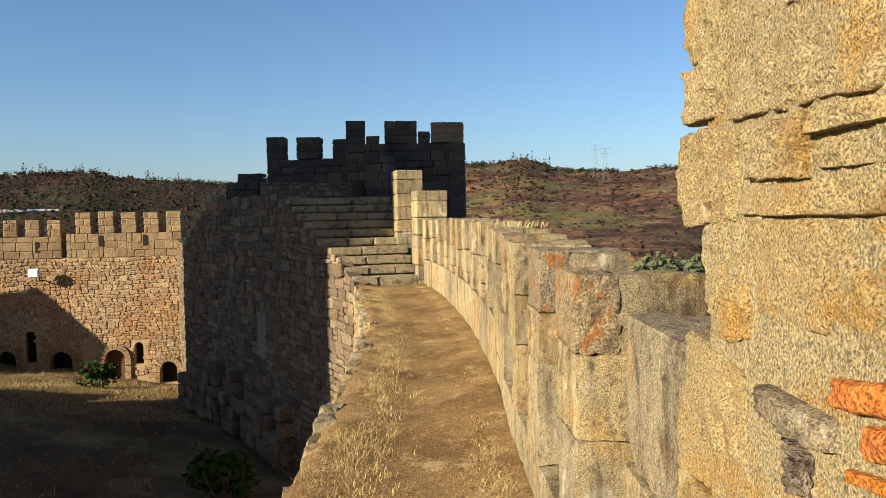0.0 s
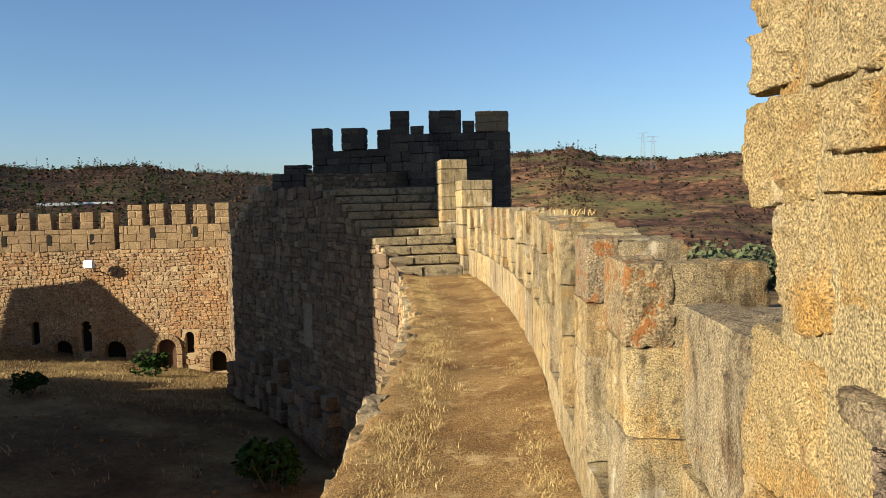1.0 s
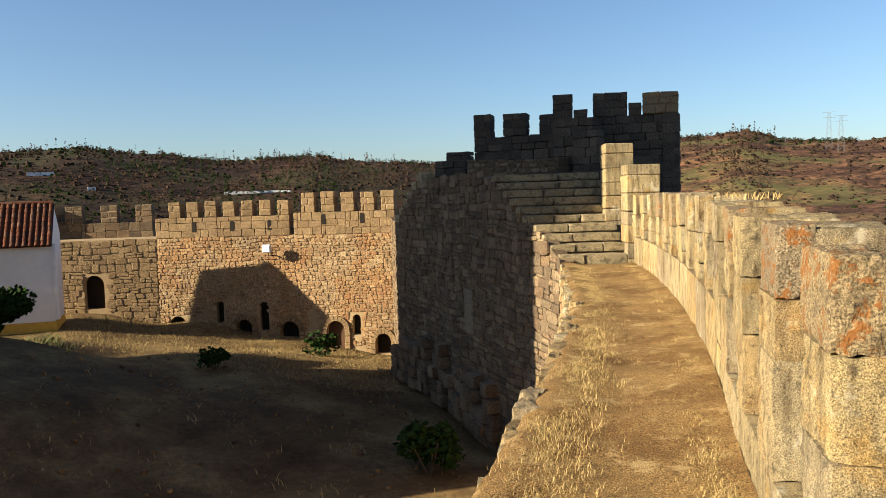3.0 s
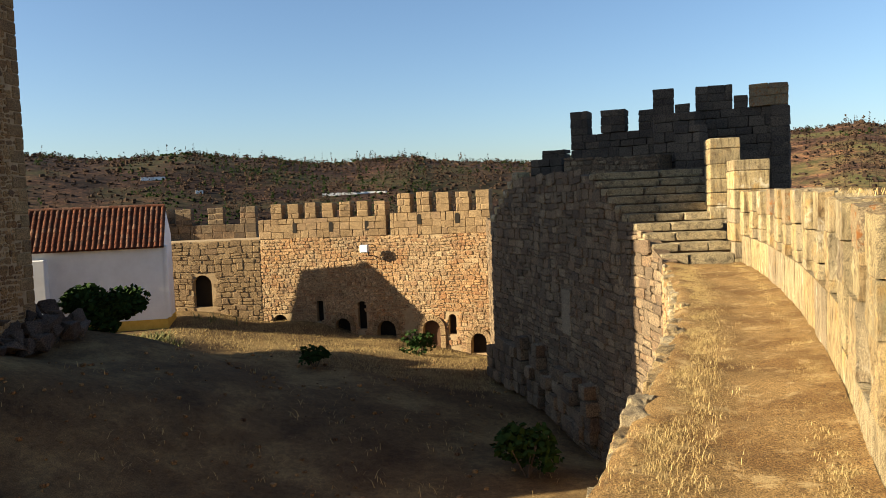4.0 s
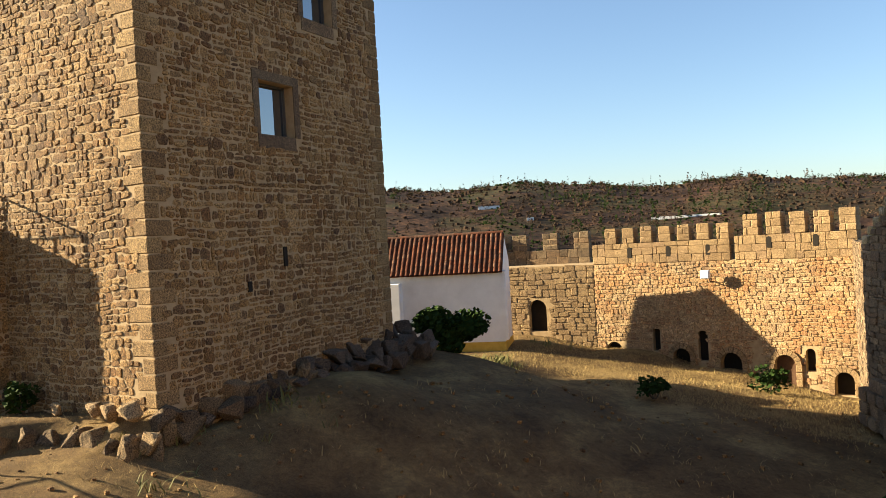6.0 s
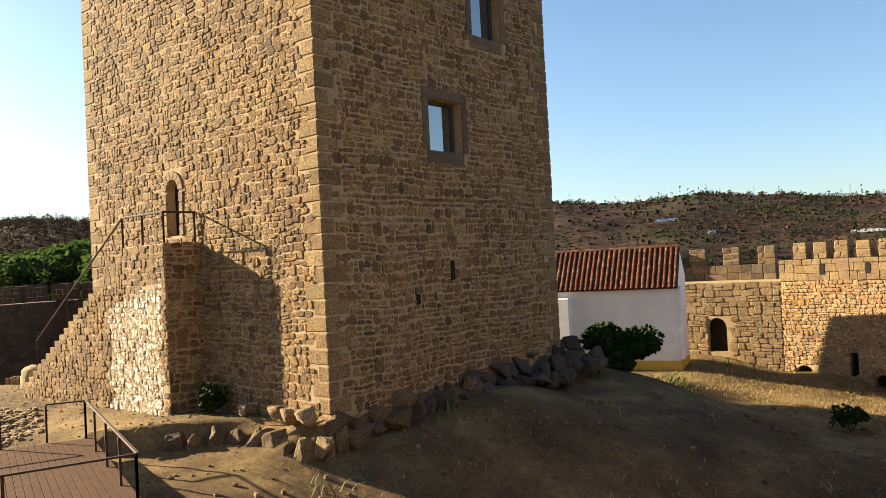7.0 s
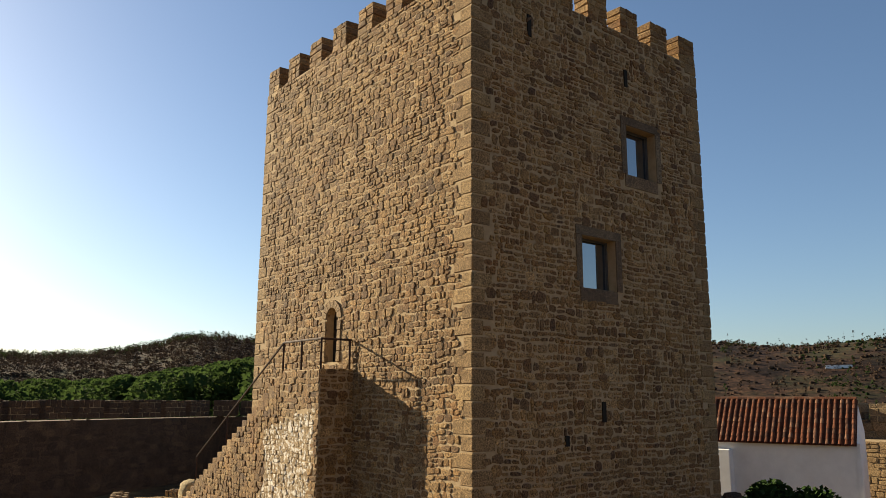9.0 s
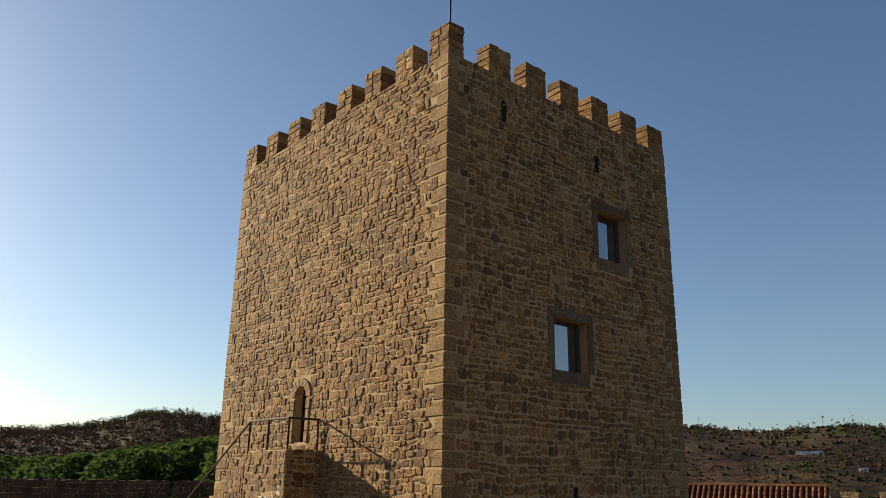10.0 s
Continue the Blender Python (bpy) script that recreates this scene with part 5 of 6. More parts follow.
# the tall pillar beside the walk
pillar = thing("stone_pillar", "sunlit rough granite pier with lichen and a few red bricks", "pillar", (0.9, 0.5, 0))
bd = Build()
bd = rough_block((0.4925, -2.6, -0.1), (0.9, 0, 0), (0, 4.07, 0), (0, 0, 4.7), 130, 0.026, 2, 60, 0.9)
part("mortar_core", bd, M_PMORTAR, pillar)
def pier_stone(y0, y1, z0, z1, mat=None, proud=0.0, label="", n=30, power=26, amp=0.02, tilt=0.0):
    c0 = 0.006
    proud *= 0.6 if mat is None else 1.2
    j = min(0.022, 0.12 * (z1 - z0)) if mat is not M_BRICK else 0.003
    q = random.Random(int(z0 * 1000) + int(y0 * 77))
    y0, y1, z0, z1 = y0 + c0 / 2, y1 - c0 / 2, z0 + c0 / 2, z1 - c0 / 2
    c_ = []
    for zz in (z0, z1):
        for xx, yy in ((0.492 - proud, y0), (0.79, y0), (0.79, y1), (0.492 - proud, y1)):
            c_.append((xx + (q.uniform(-0.5, 0.5) * j if xx < 0.7 else 0), yy + q.uniform(-1, 1) * j, zz + q.uniform(-1, 1) * j + tilt * (y1 - yy)))
    p = rough_hex(c_, n, amp, z0 * 7 + y0, power, 0.75)
    part("brick" if mat is M_BRICK else "stone", p, mat or M_PILLAR, pillar, label, smooth=True)


for y0, y1, z0, z1, pr in ((1.27, 1.545, 1.885, 2.15, 0.01), (0.88, 1.25, 1.865, 2.12, 0), (1.33, 1.55, 1.765, 1.88, 0.012), (0.86, 1.325, 1.735, 1.86, 0.015), (1.29, 1.575, 1.585, 1.755, 0.015),
                       (1.03, 1.25, 1.645, 1.725, 0.022), (0.66, 1.02, 1.645, 1.685, 0.0), (0.66, 1.02, 1.69, 1.73, 0.025), (0.60, 1.28, 1.585, 1.64, 0.01), (1.25, 1.46, 1.365, 1.58, 0.0),
                       (0.62, 1.245, 1.42, 1.582, 0.012), (1.24, 1.62, 1.07, 1.36, 0.0), (1.24, 1.60, 0.72, 1.06, 0.01)):
    pier_stone(y0, y1, z0, z1, None, pr)
pier_stone(0.955, 1.17, 1.285, 1.335, M_NEAR, 0.02)
pier_stone(1.03, 1.11, 1.205, 1.275, M_ROCK, 0.015)
pier_stone(0.70, 1.02, 1.14, 1.235, None, 0.0)
pier_stone(1.05, 1.22, 1.09, 1.18, None, 0.0)
for y0, y1, z0, z1 in ((0.76, 0.985, 1.338, 1.386), (0.70, 0.905, 1.30, 1.348), (0.70, 0.95, 1.262, 1.284)):
    pier_stone(y0, y1, z0, z1, M_BRICK, 0.012, "weathered orange-red brick", 14, 9, 0.016, 0.15)
for z0, z1, ya, yb in ((-0.1, 0.35, 0.4, 1.62), (0.35, 0.72, 0.5, 1.62), (0.72, 1.08, 0.3, 1.23), (2.15, 2.5, 0.3, 1.6), (2.5, 2.85, 0.3, 1.6), (2.85, 3.2, 0.3, 1.6), (3.2, 3.6, 0.3, 1.6), (3.6, 4.0, 0.3, 1.6), (4.0, 4.5, 0.3, 1.6)):
    y = yb
    while y > ya:
        w = rng.uniform(0.3, 0.5)
        pier_stone(y - w, y, z0, z1, None, rng.uniform(0, 0.015), n=8)
        y -= w
z = -0.1
while z < 4.4:
    h = rng.uniform(0.3, 0.5)
    y = 0.3 if not 1.06 < z + h < 2.2 else 0.6
    while y > -2.5:
        w = rng.uniform(0.4, 0.8)
        pier_stone(y - w, y, z, z + h, None, rng.uniform(0, 0.015), n=5)
        y -= w
    z += h


# plants
def leaf_cloud(bd, c, r, n, size, squash=0.8, seed=1):
    q = random.Random(seed)
    lobes = [(Vector(c) + Vector((q.uniform(-1, 1) * r[0] * 0.55, q.uniform(-1, 1) * r[1] * 0.55, q.uniform(-0.3, 0.7) * r[2])), q.uniform(0.35, 0.6)) for _ in range(9)]
    for _ in range(n):
        lc, lr = q.choice(lobes)
        d = Vector((q.gauss(0, 1), q.gauss(0, 1), q.gauss(0, 1))).normalized()
        p = lc + Vector((d.x * r[0], d.y * r[1], d.z * r[2])) * lr * q.uniform(0.6, 1.05)
        a = Vector((q.gauss(0, 1), q.gauss(0, 1), q.gauss(0, 0.6))).normalized() * size * q.uniform(0.6, 1.4)
        b2 = a.orthogonal().normalized() * a.length * 0.3
        bd.poly([p - a / 2, p + b2, p + a / 2, p - b2])


def shrub(x, y, r, h, n, size, label, name="shrub", mat=None, seed=1):
    z = ground_z(x, y)
    t = thing(name, label, "shrub", (x, y, z))
    q = random.Random(seed)
    for _ in range(7):
        bd = Build()
        bar(bd, (x, y, z - 0.1), (x + q.uniform(-r, r) * 0.6, y + q.uniform(-r, r) * 0.6, z + h * q.uniform(0.5, 0.8)), 0.02, 5)
        part("stem", bd, M_BARK, t)
    bd = Build()
    leaf_cloud(bd, (x, y, z + h * 0.5), (r, r, h * 0.6), n, size, seed=seed)
    part("foliage", bd, mat or M_LEAF, t)


shrub(-22.5, 22.0, 1.5, 1.6, 5200, 0.22, "dark green fig bush beside the chapel", "fig_bush", seed=3)
shrub(-15.6, 25.2, 0.55, 0.7, 500, 0.16, "small dark shrub in the courtyard", seed=4)
shrub(-14.0, 31.2, 0.8, 0.9, 500, 0.18, "sprawling green weed by the arches", seed=5)
shrub(-5.5, 18.6, 0.85, 1.2, 900, 0.2, "dark shrub at the foot of the shaded wall", seed=6)
shrub(*drawn_in(-22.6, 6.75)[:2], 0.45, 0.8, 450, 0.14, "green weed at the foot of the keep", seed=7)

# rocks at the foot of the keep
def boulder(o, ux, uy, uz, seed, n=16):
    """An angular rock: the hull of points strewn in a box."""
    q_ = random.Random(int(seed * 100) + 3)
    bm = bmesh.new()
    for _ in range(n):
        e = [q_.uniform(-1, 1) for _ in range(3)]
        r = sum(abs(k) ** 4 for k in e) ** 0.25
        u, v, w = [0.5 + 0.5 * k / r * q_.uniform(0.82, 1.0) for k in e]
        bm.verts.new(o + ux * u + uy * v + uz * w)
    res = bmesh.ops.convex_hull(bm, input=bm.verts)
    bmesh.ops.delete(bm, geom=[k for k in res["geom_interior"] if isinstance(k, bmesh.types.BMVert)], context="VERTS")
    bmesh.ops.bevel(bm, geom=list(bm.edges), offset=0.025, segments=1, affect="EDGES")
    bmesh.ops.triangulate(bm, faces=[f for f in bm.faces if len(f.verts) > 4])
    bmesh.ops.subdivide_edges(bm, edges=list(bm.edges), cuts=1, use_grid_fill=True)
    for v in bm.verts:
        v.co += v.normal * 0.035 * noise.fractal(v.co * 4, 0.8, 2.1, 4)
    bm.verts.index_update()
    bd = Build()
    bd.v = [tuple(v.co) for v in bm.verts]
    bd.f = [tuple(v.index for v in f.verts) for f in bm.faces]
    bm.free()
    return bd


FOOT = [(-0.4, -1.75), (1.1, -1.67), (3.6, -1.38), (5.9, -1.31), (9.2, -1.14), (12.6, -1.12)]


def foot_z(u):
    """Height at which the shaded face rises from its bedrock."""
    return next(za + (zc - za) * (u - a) / (c - a) for (a, za), (c, zc) in zip(FOOT, FOOT[1:]) if u <= c)


q = random.Random(17)
for row, (lo_, hi_, drop, out) in enumerate(((-0.1, 12.3, 0.12, 0.02), (0.0, 12.4, 0.36, 0.26), (3.6, 12.5, 0.56, 0.52), (6.5, 12.5, 0.72, 0.8))):
    u = lo_
    while u < hi_:
        s = q.uniform(0.35, 0.95) * (1.0 if u < 6 else 1.2)
        p = KM @ F2(u + s / 2, 0, out + q.uniform(-0.12, 0.16))
        low = ground_z(p.x, p.y) - 0.35
        top = foot_z(min(u + s / 2, 12.5)) - drop + q.uniform(-0.2, 0.08) - (0.12 if u < 5 else 0)
        z = max(low, top - 0.75)
        if top > low + 0.42:
            t = thing("boulder", "dark jagged bedrock at the shaded foot of the keep", "rock", (p.x, p.y, z), group="boulders by the keep")
            part("rock", boulder(p - D2 * (s * 0.58) - D1 * 0.3 + Vector((0, 0, z)), D2 * s * 1.16, D1 * 0.75, Vector((0, 0, top - z)), u * 3 + row * 50, 10), M_LEDGE if u < 6 and q.random() < 0.6 else M_ROCK, t)
        u += s * q.uniform(0.85, 1.1)
LG = Line(LEDGE)
u = 2.2
while u < LG.len - 0.3:
    s = q.uniform(0.3, 0.75)
    p, d, l = LG.at(u + s / 2), LG.dir(u + s / 2), LG.left(u + s / 2)
    z, top = -3.2, TERRACE_Z - 0.03 + q.uniform(-0.14, 0.06) - (0.12 if u < 3.2 else 0)
    t = thing("boulder", "weathered brown rock of the ledge below the keep corner", "rock", (p.x, p.y, z), group="ledge rocks")
    part("rock", boulder(p - d * (s * 0.53) - l * 0.5 + Vector((0, 0, z)), d * s * 1.06, l * q.uniform(0.85, 1.1), Vector((0, 0, top - z)), u * 7 + 9, 18), M_LEDGE, t)
    u += s
# pale blocks between the ledge and the corner of the keep
for u, o, s, h in ((-0.25, 0.25, 0.7, 0.55), (0.45, 0.2, 0.7, 0.4), (1.2, 0.25, 0.6, 0.32), (1.85, 0.2, 0.5, 0.3), (3.3, 0.25, 0.4, 0.28)):
    p = KM @ F1(u, 0, o)
    z = ground_z(p.x, p.y) - 0.2
    t = thing("boulder", "sunlit rough stone block by the keep corner", "rock", (p.x, p.y, z), group="boulders by the keep")
    part("rock", boulder(p - D1 * (s / 2) + Vector((0, 0, z)), D1 * s, -D2 * (s * 0.7), Vector((0, 0, h * 0.8 + 0.2)), u * 5 + 4, 14), M_QUOIN, t)
p = Vector((*drawn_in(-36.5, 3.2)[:2], 0))
t = thing("boulder", "pale smooth boulder at the foot of the stair", "rock", (p.x, p.y, ground_z(p.x, p.y)), group="boulders by the keep")
part("rock", rough_block((p.x - 0.6, p.y - 0.5, ground_z(p.x, p.y) - 0.2), (1.2, 0, 0), (0, 1.1, 0), (0, 0, 1.1), 8, 0.1, 3, 3.2, 0.2), M_NEAR, t, smooth=True)

# loose stones on the slope
q = random.Random(21)
bd = Build()
for _ in range(420):
    x, y = q.uniform(-19, -6), q.uniform(5, 30)
    if x < -15.5 and y < 21 and x < -19.66 - 0.328 * (y - 9) + 1.2:
        continue
    s = q.uniform(0.04, 0.14)
    r = rough_block((x, y, ground_z(x, y) - s * 0.3), (s, 0, 0), (0, s * q.uniform(0.6, 1), 0), (0, 0, s * 0.8), 2, s * 0.3, x, 4)
    n = len(bd.v)
    bd.v += r.v
    bd.f += [tuple(i + n for i in f) for f in r.f]
for _ in range(700):
    x, y = q.uniform(-37, -18), q.uniform(-1, 6.5)
    s = q.uniform(0.03, 0.12)
    r = rough_block((x, y, ground_z(x, y) - s * 0.4), (s, 0, 0), (0, s * q.uniform(0.6, 1), 0), (0, 0, s * 0.7), 2, s * 0.3, x, 4)
    n = len(bd.v)
    bd.v += r.v
    bd.f += [tuple(i + n for i in f) for f in r.f]
tagged(new("loose_stones", bd.mesh("loose_stones", M_KEEP)), "small pale loose stones scattered on the earth", "stones", kind="stuff")


# dry grass
def blades(bd, x, y, z, n, h, spread, q):
    for _ in range(n):
        px, py = x + q.gauss(0, spread), y + q.gauss(0, spread)
        a, hh = q.uniform(0, 6.28), h * q.uniform(0.5, 1.3)
        lean = Vector((math.cos(a), math.sin(a), 0)) * hh * q.uniform(0.5, 1.8)
        w = Vector((-math.sin(a), math.cos(a), 0)) * hh * 0.05
        p = Vector((px, py, z - 0.01))
        m = p + lean * 0.4 + Vector((0, 0, hh * 0.65))
        bd.poly([p - w, p + w, m + w * 0.7, m - w * 0.7])
        bd.poly([m - w * 0.7, m + w * 0.7, p + lean + Vector((0, 0, hh * 0.85))])


q = random.Random(5)
bd = Build()
for _ in range(15000):
    s = 9 + 2.2 + 15.3 * q.random() ** 1.3
    p, l = WALK_L.at(s), WALK_L.left(s)
    if q.random() < 0.45:
        f = abs(q.gauss(0, 0.2)) + 0.12
        x, y = p.x - l.x * f, p.y - l.y * f
    else:
        c = PARA.at(min(s + 0.2, PARA.len))
        f = abs(q.gauss(0, 0.10)) + 0.02
        x, y = c.x - f, c.y
    blades(bd, x, y, 0.02, 6, q.uniform(0.015, 0.04), 0.05, q)
tagged(new("dry_grass", bd.mesh("dry_grass", M_STRAW)), "yellow dry grass along the edges of the walk", "grass", kind="stuff")
bd = Build()
for _ in range(900):
    x, y = q.uniform(-28, -4), q.uniform(4, 34)
    if x < -18 and 3 < y < 21:
        continue
    blades(bd, x, y, ground_z(x, y), 5, q.uniform(0.06, 0.2), 0.2, q)
for _ in range(2600):
    x, y = q.uniform(-37, -17), q.uniform(0.2, 7.5)
    blades(bd, x, y, ground_z(x, y), 5, q.uniform(0.03, 0.09), 0.22, q)
for _ in range(13000):
    x, y = q.uniform(-25.5, -9.5), q.uniform(25.5, 34.6)
    blades(bd, x, y, ground_z(x, y), 5, q.uniform(0.035, 0.1), 0.2, q)
tagged(new("courtyard_grass", bd.mesh("courtyard_grass", M_STRAW)), "sparse dry grass tufts in the courtyard", "grass", kind="stuff")
bd = Build()
for s in (17.6, 17.9, 16.2, 15.3):
    c = PARA.at(s)
    for k in range(6):
        blades(bd, c.x + 0.2 + 0.04 * k, c.y + q.uniform(-0.2, 0.2), 1.5, 6, 0.06, 0.06, q)
tagged(new("parapet_grass", bd.mesh("parapet_grass", M_STRAW)), "dry grass growing on the parapet top", "grass", kind="stuff")
bd = Build()
for x, y, n in ((-23.2, 23.8, 14), (-22.6, 24.6, 14), (-23.8, 24.9, 16), (-21.6, 24.0, 14), (-22.9, 25.4, 14), (-24.6, 30.4, 10), (-18.3, 8.3, 6), (-17.6, 8.8, 6), (-16.4, 7.6, 5), (-16.1, 7.3, 5), (*(KM @ F2(3.0, 0, 0.9)).xy, 7), (*(KM @ F2(3.6, 0, 0.7)).xy, 6), (*(KM @ F2(1.6, 0, 0.9)).xy, 4)):
    for k in range(n):
        gx, gy = x + q.gauss(0, 0.5), y + q.gauss(0, 0.5)
        blades(bd, gx, gy, ground_z(gx, gy), 6, q.uniform(0.2, 0.45), 0.12, q)
tagged(new("green_weeds", bd.mesh("green_weeds", plain_mat("weed", (0.10, 0.11, 0.03), (0.2, 0.18, 0.06), 5, 0.8))), "green and straw-coloured weeds by the chapel", "weeds", kind="stuff")


# hills: scrub, trees, pylons, far buildings
def clump(bd, x, y, z, w, h, q):
    n = len(bd.v)
    bd.v.append((x + q.uniform(-0.2, 0.2) * w, y + q.uniform(-0.2, 0.2) * w, z + h))
    for k in range(5):
        a = 6.283 * k / 5 + q.uniform(-0.3, 0.3)
        r = w * q.uniform(0.35, 0.6)
        bd.v.append((x + r * math.cos(a), y + r * math.sin(a), z + h * q.uniform(0.3, 0.7)))
    for k in range(5):
        a = 6.283 * k / 5
        bd.v.append((x + w * 0.4 * math.cos(a), y + w * 0.4 * math.sin(a), z - 0.5))
    for k in range(5):
        j = (k + 1) % 5
        bd.f.append((n, n + 1 + k, n + 1 + j))
        bd.f.append((n + 1 + k, n + 6 + k, n + 6 + j, n + 1 + j))


def tree(bd, x, y, z, h, w, q, n=26, low=0.25, size=0.4, dome=False):
    bd.poly([(x - 0.12, y, z - 1), (x + 0.12, y, z - 1), (x, y, z + h * 0.75)])
    bd.poly([(x, y - 0.12, z - 1), (x, y + 0.12, z - 1), (x, y, z + h * 0.75)])
    for _ in range(n):
        f = low + (1 - low) * q.random()
        r = w * (1.05 - f) * q.uniform(0.3, 1.0) + 0.15
        if dome:
            e = (f - low) / (1 - low)
            r = w * 0.62 * math.sqrt(max(0.02, 1 - (1.7 * e - 0.7) ** 2)) * q.uniform(0.55, 1.0)
        a = q.uniform(0, 6.28)
        p = Vector((x + r * math.cos(a), y + r * math.sin(a), z + h * f))
        e1 = Vector((q.gauss(0, 1), q.gauss(0, 1), q.gauss(0, 0.7))).normalized() * w * size
        e2 = Vector((q.gauss(0, 1), q.gauss(0, 1), q.gauss(0, 0.7))).normalized() * w * size
        bd.poly([p - e1, p + e2, p + e1 * 0.6, p - e2])


def polar(az, r):
    x, y = pt(az, r)
    return x, y, ground_z(x, y)


M_STEEL2 = plain_mat("galvanised_steel", (0.16, 0.16, 0.17), (0.2, 0.2, 0.21), 1, 0.5)
q = random.Random(11)
brown, green = Build(), Build()
for _ in range(15000):
    az = q.uniform(-32, 100)
    r = 95 + 720 * q.random() ** 0.8
    x, y, z = polar(az, r)
    g_ = noise.noise(Vector((x * 0.011, y * 0.011, 2))) + (0.34 if 28 < az < 50 and 240 < r < 560 else 0.1 if az < -8 and r < 260 else 0)
    s = q.uniform(0.3, 1.3) ** 1.5 * (0.5 + r / 480)
    clump(green if g_ > 0.3 and q.random() < 0.75 else brown, x, y, z, s * 1.7, s * q.uniform(0.4, 0.95), q)
tagged(new("burnt_scrub", brown.mesh("burnt_scrub", M_BURNT)), "burnt brown scrub covering the hills", "scrub", kind="stuff")
tagged(new("green_scrub", green.mesh("green_scrub", M_PINE)), "dark green scrub patches on the hills", "scrub", kind="stuff")
bd, dead = Build(), Build()
for _ in range(1700):
    az = q.uniform(-32, 100)
    x, y, z = polar(az, q.uniform(700, 790))
    if noise.noise(Vector((az * 0.25, 0, 5))) > -0.25:
        tree(bd if q.random() < 0.3 else dead, x, y, z, q.uniform(2, 4.5), q.uniform(2.4, 4.2), q, 24, 0.02, 0.2, True)
for _ in range(420):
    az = q.choice((q.gauss(25, 3), q.gauss(44, 4), q.gauss(-5.5, 1.2), q.gauss(33, 8)))
    x, y, z = polar(az, q.uniform(450, 740))
    tree(dead, x, y, z, q.uniform(5, 13), q.uniform(1.2, 2.6), q, 12)
for _ in range(260):
    az = q.choice((q.gauss(38, 4), q.gauss(30, 4)))
    x, y, z = polar(az, q.uniform(380, 680))
    tree(bd, x, y, z, q.uniform(5, 10), q.uniform(1.6, 3.0), q, 12)
for _ in range(2600):
    az = q.uniform(12, 52)
    x, y, z = polar(az, 220 + 470 * q.random())
    if noise.noise(Vector((x * 0.012, y * 0.012, 9))) > -0.1:
        tree(bd if noise.noise(Vector((x * 0.02, y * 0.02, 3))) > 0.3 else dead, x, y, z, q.uniform(2, 6), q.uniform(1.6, 3.6), q, 12, 0.05, 0.24, True)
# dense trees added on the left hill to darken its backlit, hazy slope
for _ in range(4200):
    x, y, z = polar(q.uniform(80, 101), q.uniform(260, 770))
    r = math.hypot(x, y)
    tree(bd if r < 330 or (r > 690 and q.random() < 0.35) else dead, x, y, z, q.uniform(3, 7), q.uniform(2.2, 3.8), q, 22, 0.02, 0.2, True)
tagged(new("hill_trees", bd.mesh("hill_trees", M_PINE)), "dark trees along the far ridge", "trees", kind="stuff")
tagged(new("scorched_trees", dead.mesh("scorched_trees", M_BURNT)), "thin scorched brown trees on the hills", "trees", kind="stuff")
bd = Build()
TOPS = [(80, 3.2), (83.3, 3.0), (85.6, 2.5), (87.9, 2.2), (90.7, 1.65), (94.2, 1.35), (101, 1.25)]
for _ in range(230):
    az, r = q.uniform(80, 101), 140 + 230 * q.random()
    x, y, z = polar(az, r)
    e = next(ea + (ec - ea) * (az - a) / (c - a) for (a, ea), (c, ec) in zip(TOPS, TOPS[1:]) if az <= c)
    h = 1.6 + r * math.tan(radians(e - q.uniform(0.0, 1.1) * (1.15 - r / 400))) - z
    if not 4 < h < 30:
        continue
    w = min(q.uniform(4.5, 8.5), h * 0.9)
    tree(bd, x, y, z, h, w, q, 420, max(0.25, 1 - 0.85 * w / h), 0.085, True)
tagged(new("pine_wood", bd.mesh("pine_wood", leaf_mat("pine_green", (0.034, 0.062, 0.017), (0.07, 0.108, 0.03), 0.16))), "bright green pine wood below the hill", "trees", kind="stuff")
bd = Build()
for az, r, s in ((-16.6, 62, 3.2), (-15.3, 60, 2.6), (-17.6, 66, 3.2), (-14.0, 72, 2.2), (-18.6, 64, 3.0), (-12.8, 88, 2.4), (-15.5, 95, 3.0), (-17, 130, 5), (-18, 140, 6), (-20, 70, 3), (-22, 66, 3), (-24, 70, 3.4), (-21, 110, 4), (-25, 95, 4)):
    x, y, z = polar(az, r)
    leaf_cloud(bd, (x, y, z + s * 0.35), (s, s, s * 0.7), 420, 0.55, seed=int(r))
tagged(new("olive_bushes", bd.mesh("olive_bushes", plain_mat("olive_leaf", (0.05, 0.065, 0.025), (0.11, 0.12, 0.05), 0.8, 0.8))), "grey-green bushes on the slope outside the wall", "shrubs", kind="stuff")
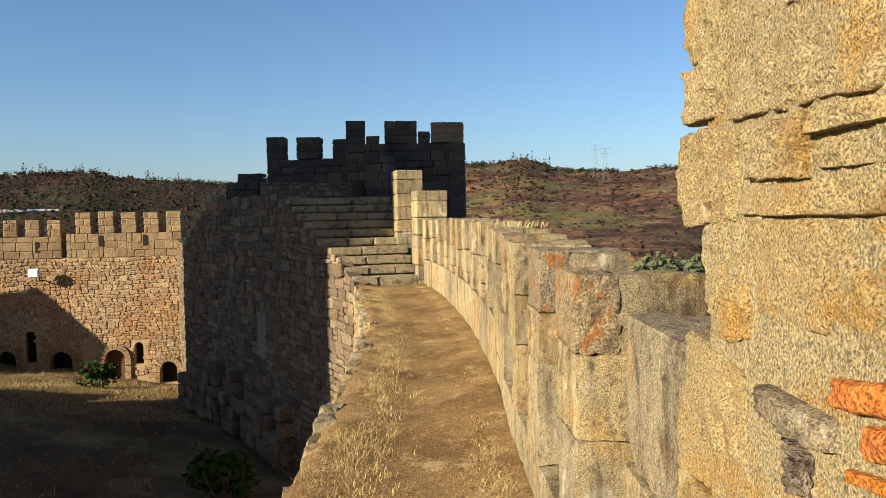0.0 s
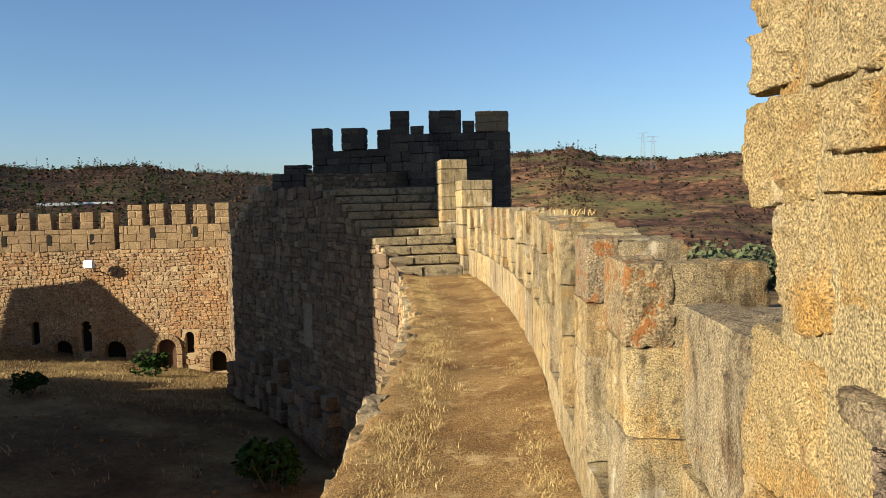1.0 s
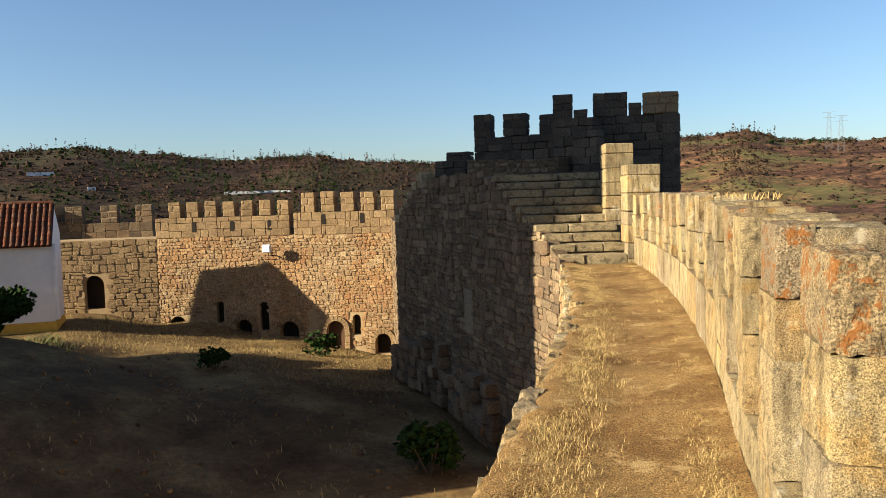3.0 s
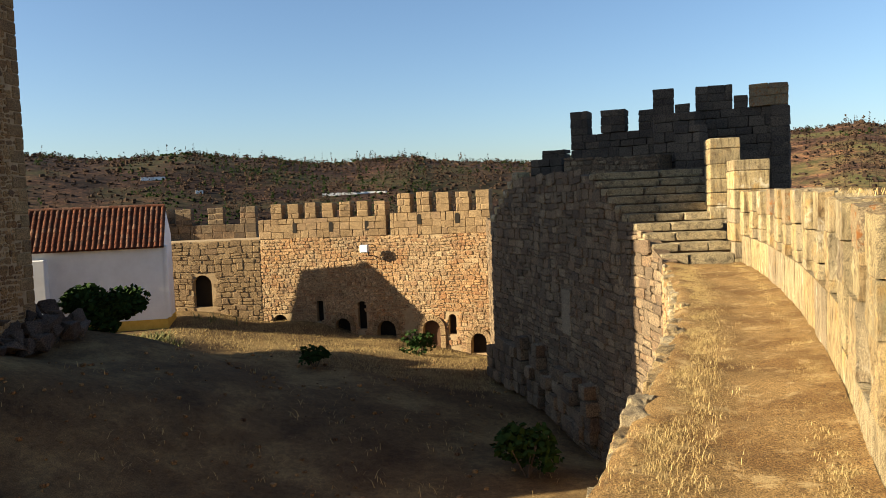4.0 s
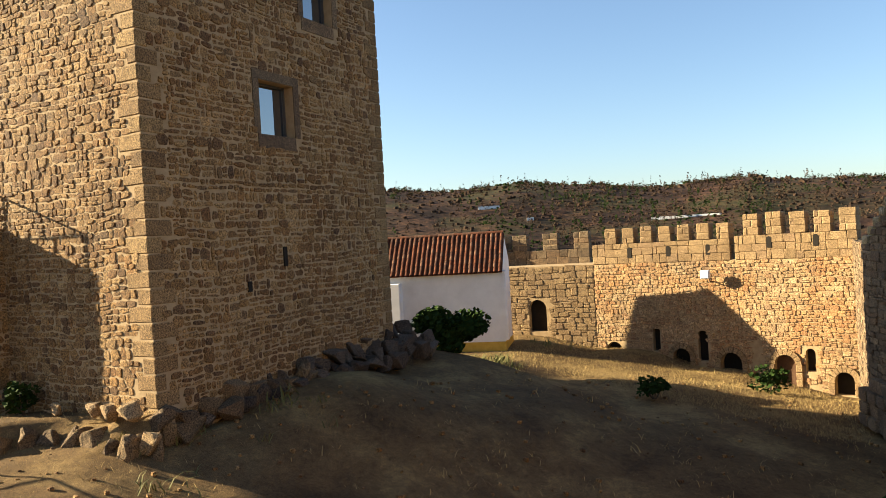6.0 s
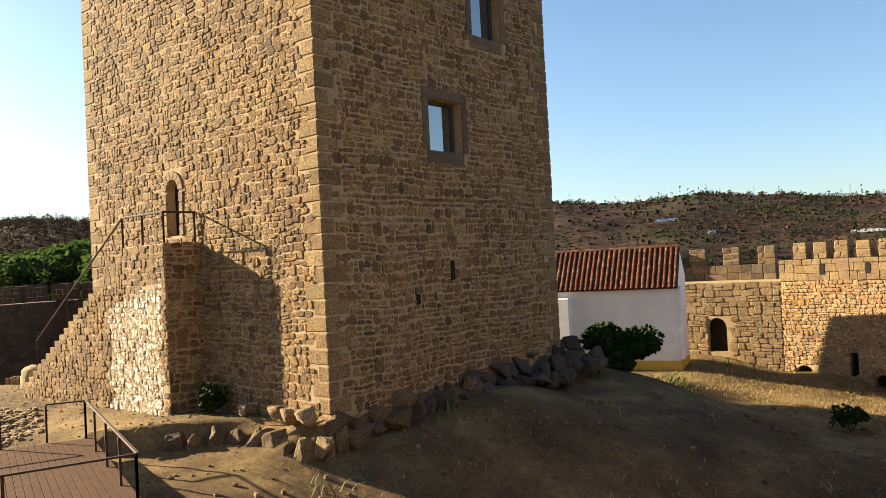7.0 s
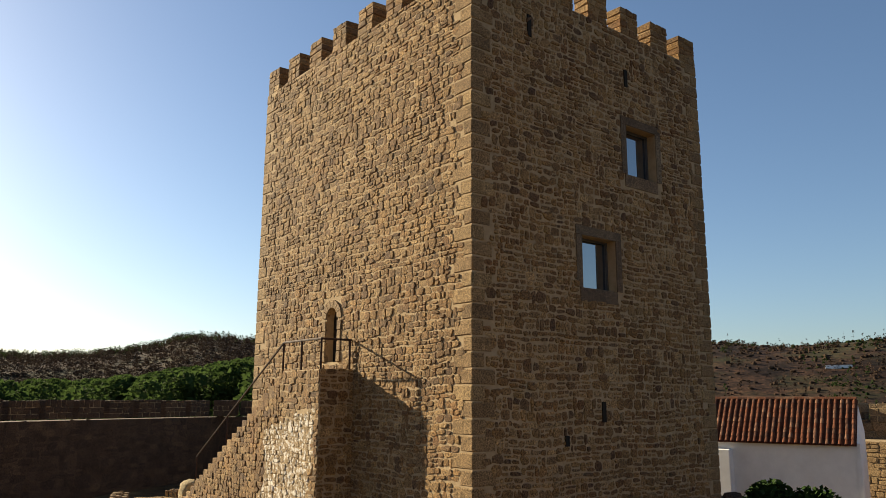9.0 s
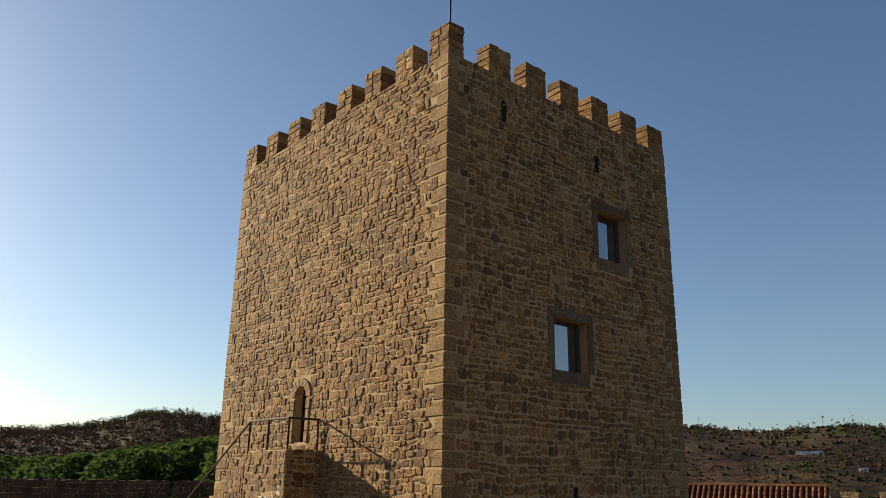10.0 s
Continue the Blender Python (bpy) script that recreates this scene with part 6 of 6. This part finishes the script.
for az, r, h in ((-11.9, 640, 26), (-11.2, 660, 27)):
    x, y, z = polar(az, r)
    t = thing("power_pylon", "pale steel lattice pylon on the ridge", "pylon", (x, y, z), group="pylons")
    bd = Build()
    for sx, sy in ((1, 1), (1, -1), (-1, 1), (-1, -1)):
        bar(bd, (x + 2.2 * sx, y + 2.2 * sy, z - 2), (x + 0.7 * sx, y + 0.7 * sy, z + h), 0.07, 4)
    for k in range(6):
        f0, f1_ = k / 6, (k + 1) / 6
        w0, w1_ = 2.2 - 1.5 * f0, 2.2 - 1.5 * f1_
        bar(bd, (x - w0, y, z + h * f0), (x + w1_, y, z + h * f1_), 0.06, 4)
        bar(bd, (x + w0, y, z + h * f0), (x - w1_, y, z + h * f1_), 0.06, 4)
    for zz in (0.85, 1.0):
        bar(bd, (x - 4.5, y, z + h * zz), (x + 4.5, y, z + h * zz), 0.15, 4)
    part("lattice", bd, M_STEEL2, t)
x, y, z = polar(-10.0, 300)
t = thing("utility_pole", "pale wooden utility pole on the hillside", "pole", (x, y, z))
bd = Build()
bar(bd, (x, y, z - 1), (x, y, z + 9.5), 0.28, 6)
part("post", bd, M_WHITE, t)


def at_height(az, deg):
    """How far off the ground first reaches a height over the eye's level, in degrees."""
    return next((r for r in range(200, 760, 4) if polar(az, r)[2] > 1.6 + r * math.tan(radians(deg))), 700)


FARM_R = at_height(42.5, 2.2)
for az, r, w, h, nm, lb in ((42.5, FARM_R, 17, 2.4, "farm_building", "long white farm building on the far hill"), (39.5, 560, 5, 2.2, "farm_building", "small white house on the far hill"), (-16.2, 120, 2.6, 1.6, "farm_building", "small white hut on the slope")):
    x, y, z = polar(az, r)
    d = Vector((math.cos(radians(az)), math.sin(radians(az)), 0))
    e = Vector((-d.y, d.x, 0))
    t = thing(nm, lb, "house", (x, y, z), group="far houses")
    bd = Build()
    bd.block(Vector((x, y, z - 1)) - d * w / 2, d * w, e * 4, Vector((0, 0, h + 1)), 0.05)
    part("wall", bd, M_WHITE, t)
    bd = Build()
    bd.block(Vector((x, y, z + h)) - d * (w / 2 + 0.3) - e * 0.3, d * (w + 0.6), e * 4.6, Vector((0, 0, 0.35)), 0.05)
    part("roof", bd, M_TILE, t)
bd, WALL_R = Build(), at_height(28.5, 0.66)
for k in range(21):
    az = 26.3 + k * 0.22
    a_, c_ = polar(az, WALL_R), polar(az + 0.22, WALL_R)
    d = Vector((c_[0] - a_[0], c_[1] - a_[1], 0))
    bd.block(Vector((a_[0], a_[1], polar(28.5, WALL_R)[2] - 2)), d, Vector((0.5, 0.8, 0)), Vector((0, 0, 3.6)), 0.02)
solid("boundary_wall", bd, M_WHITE, "long pale boundary wall on the far slope", "wall")
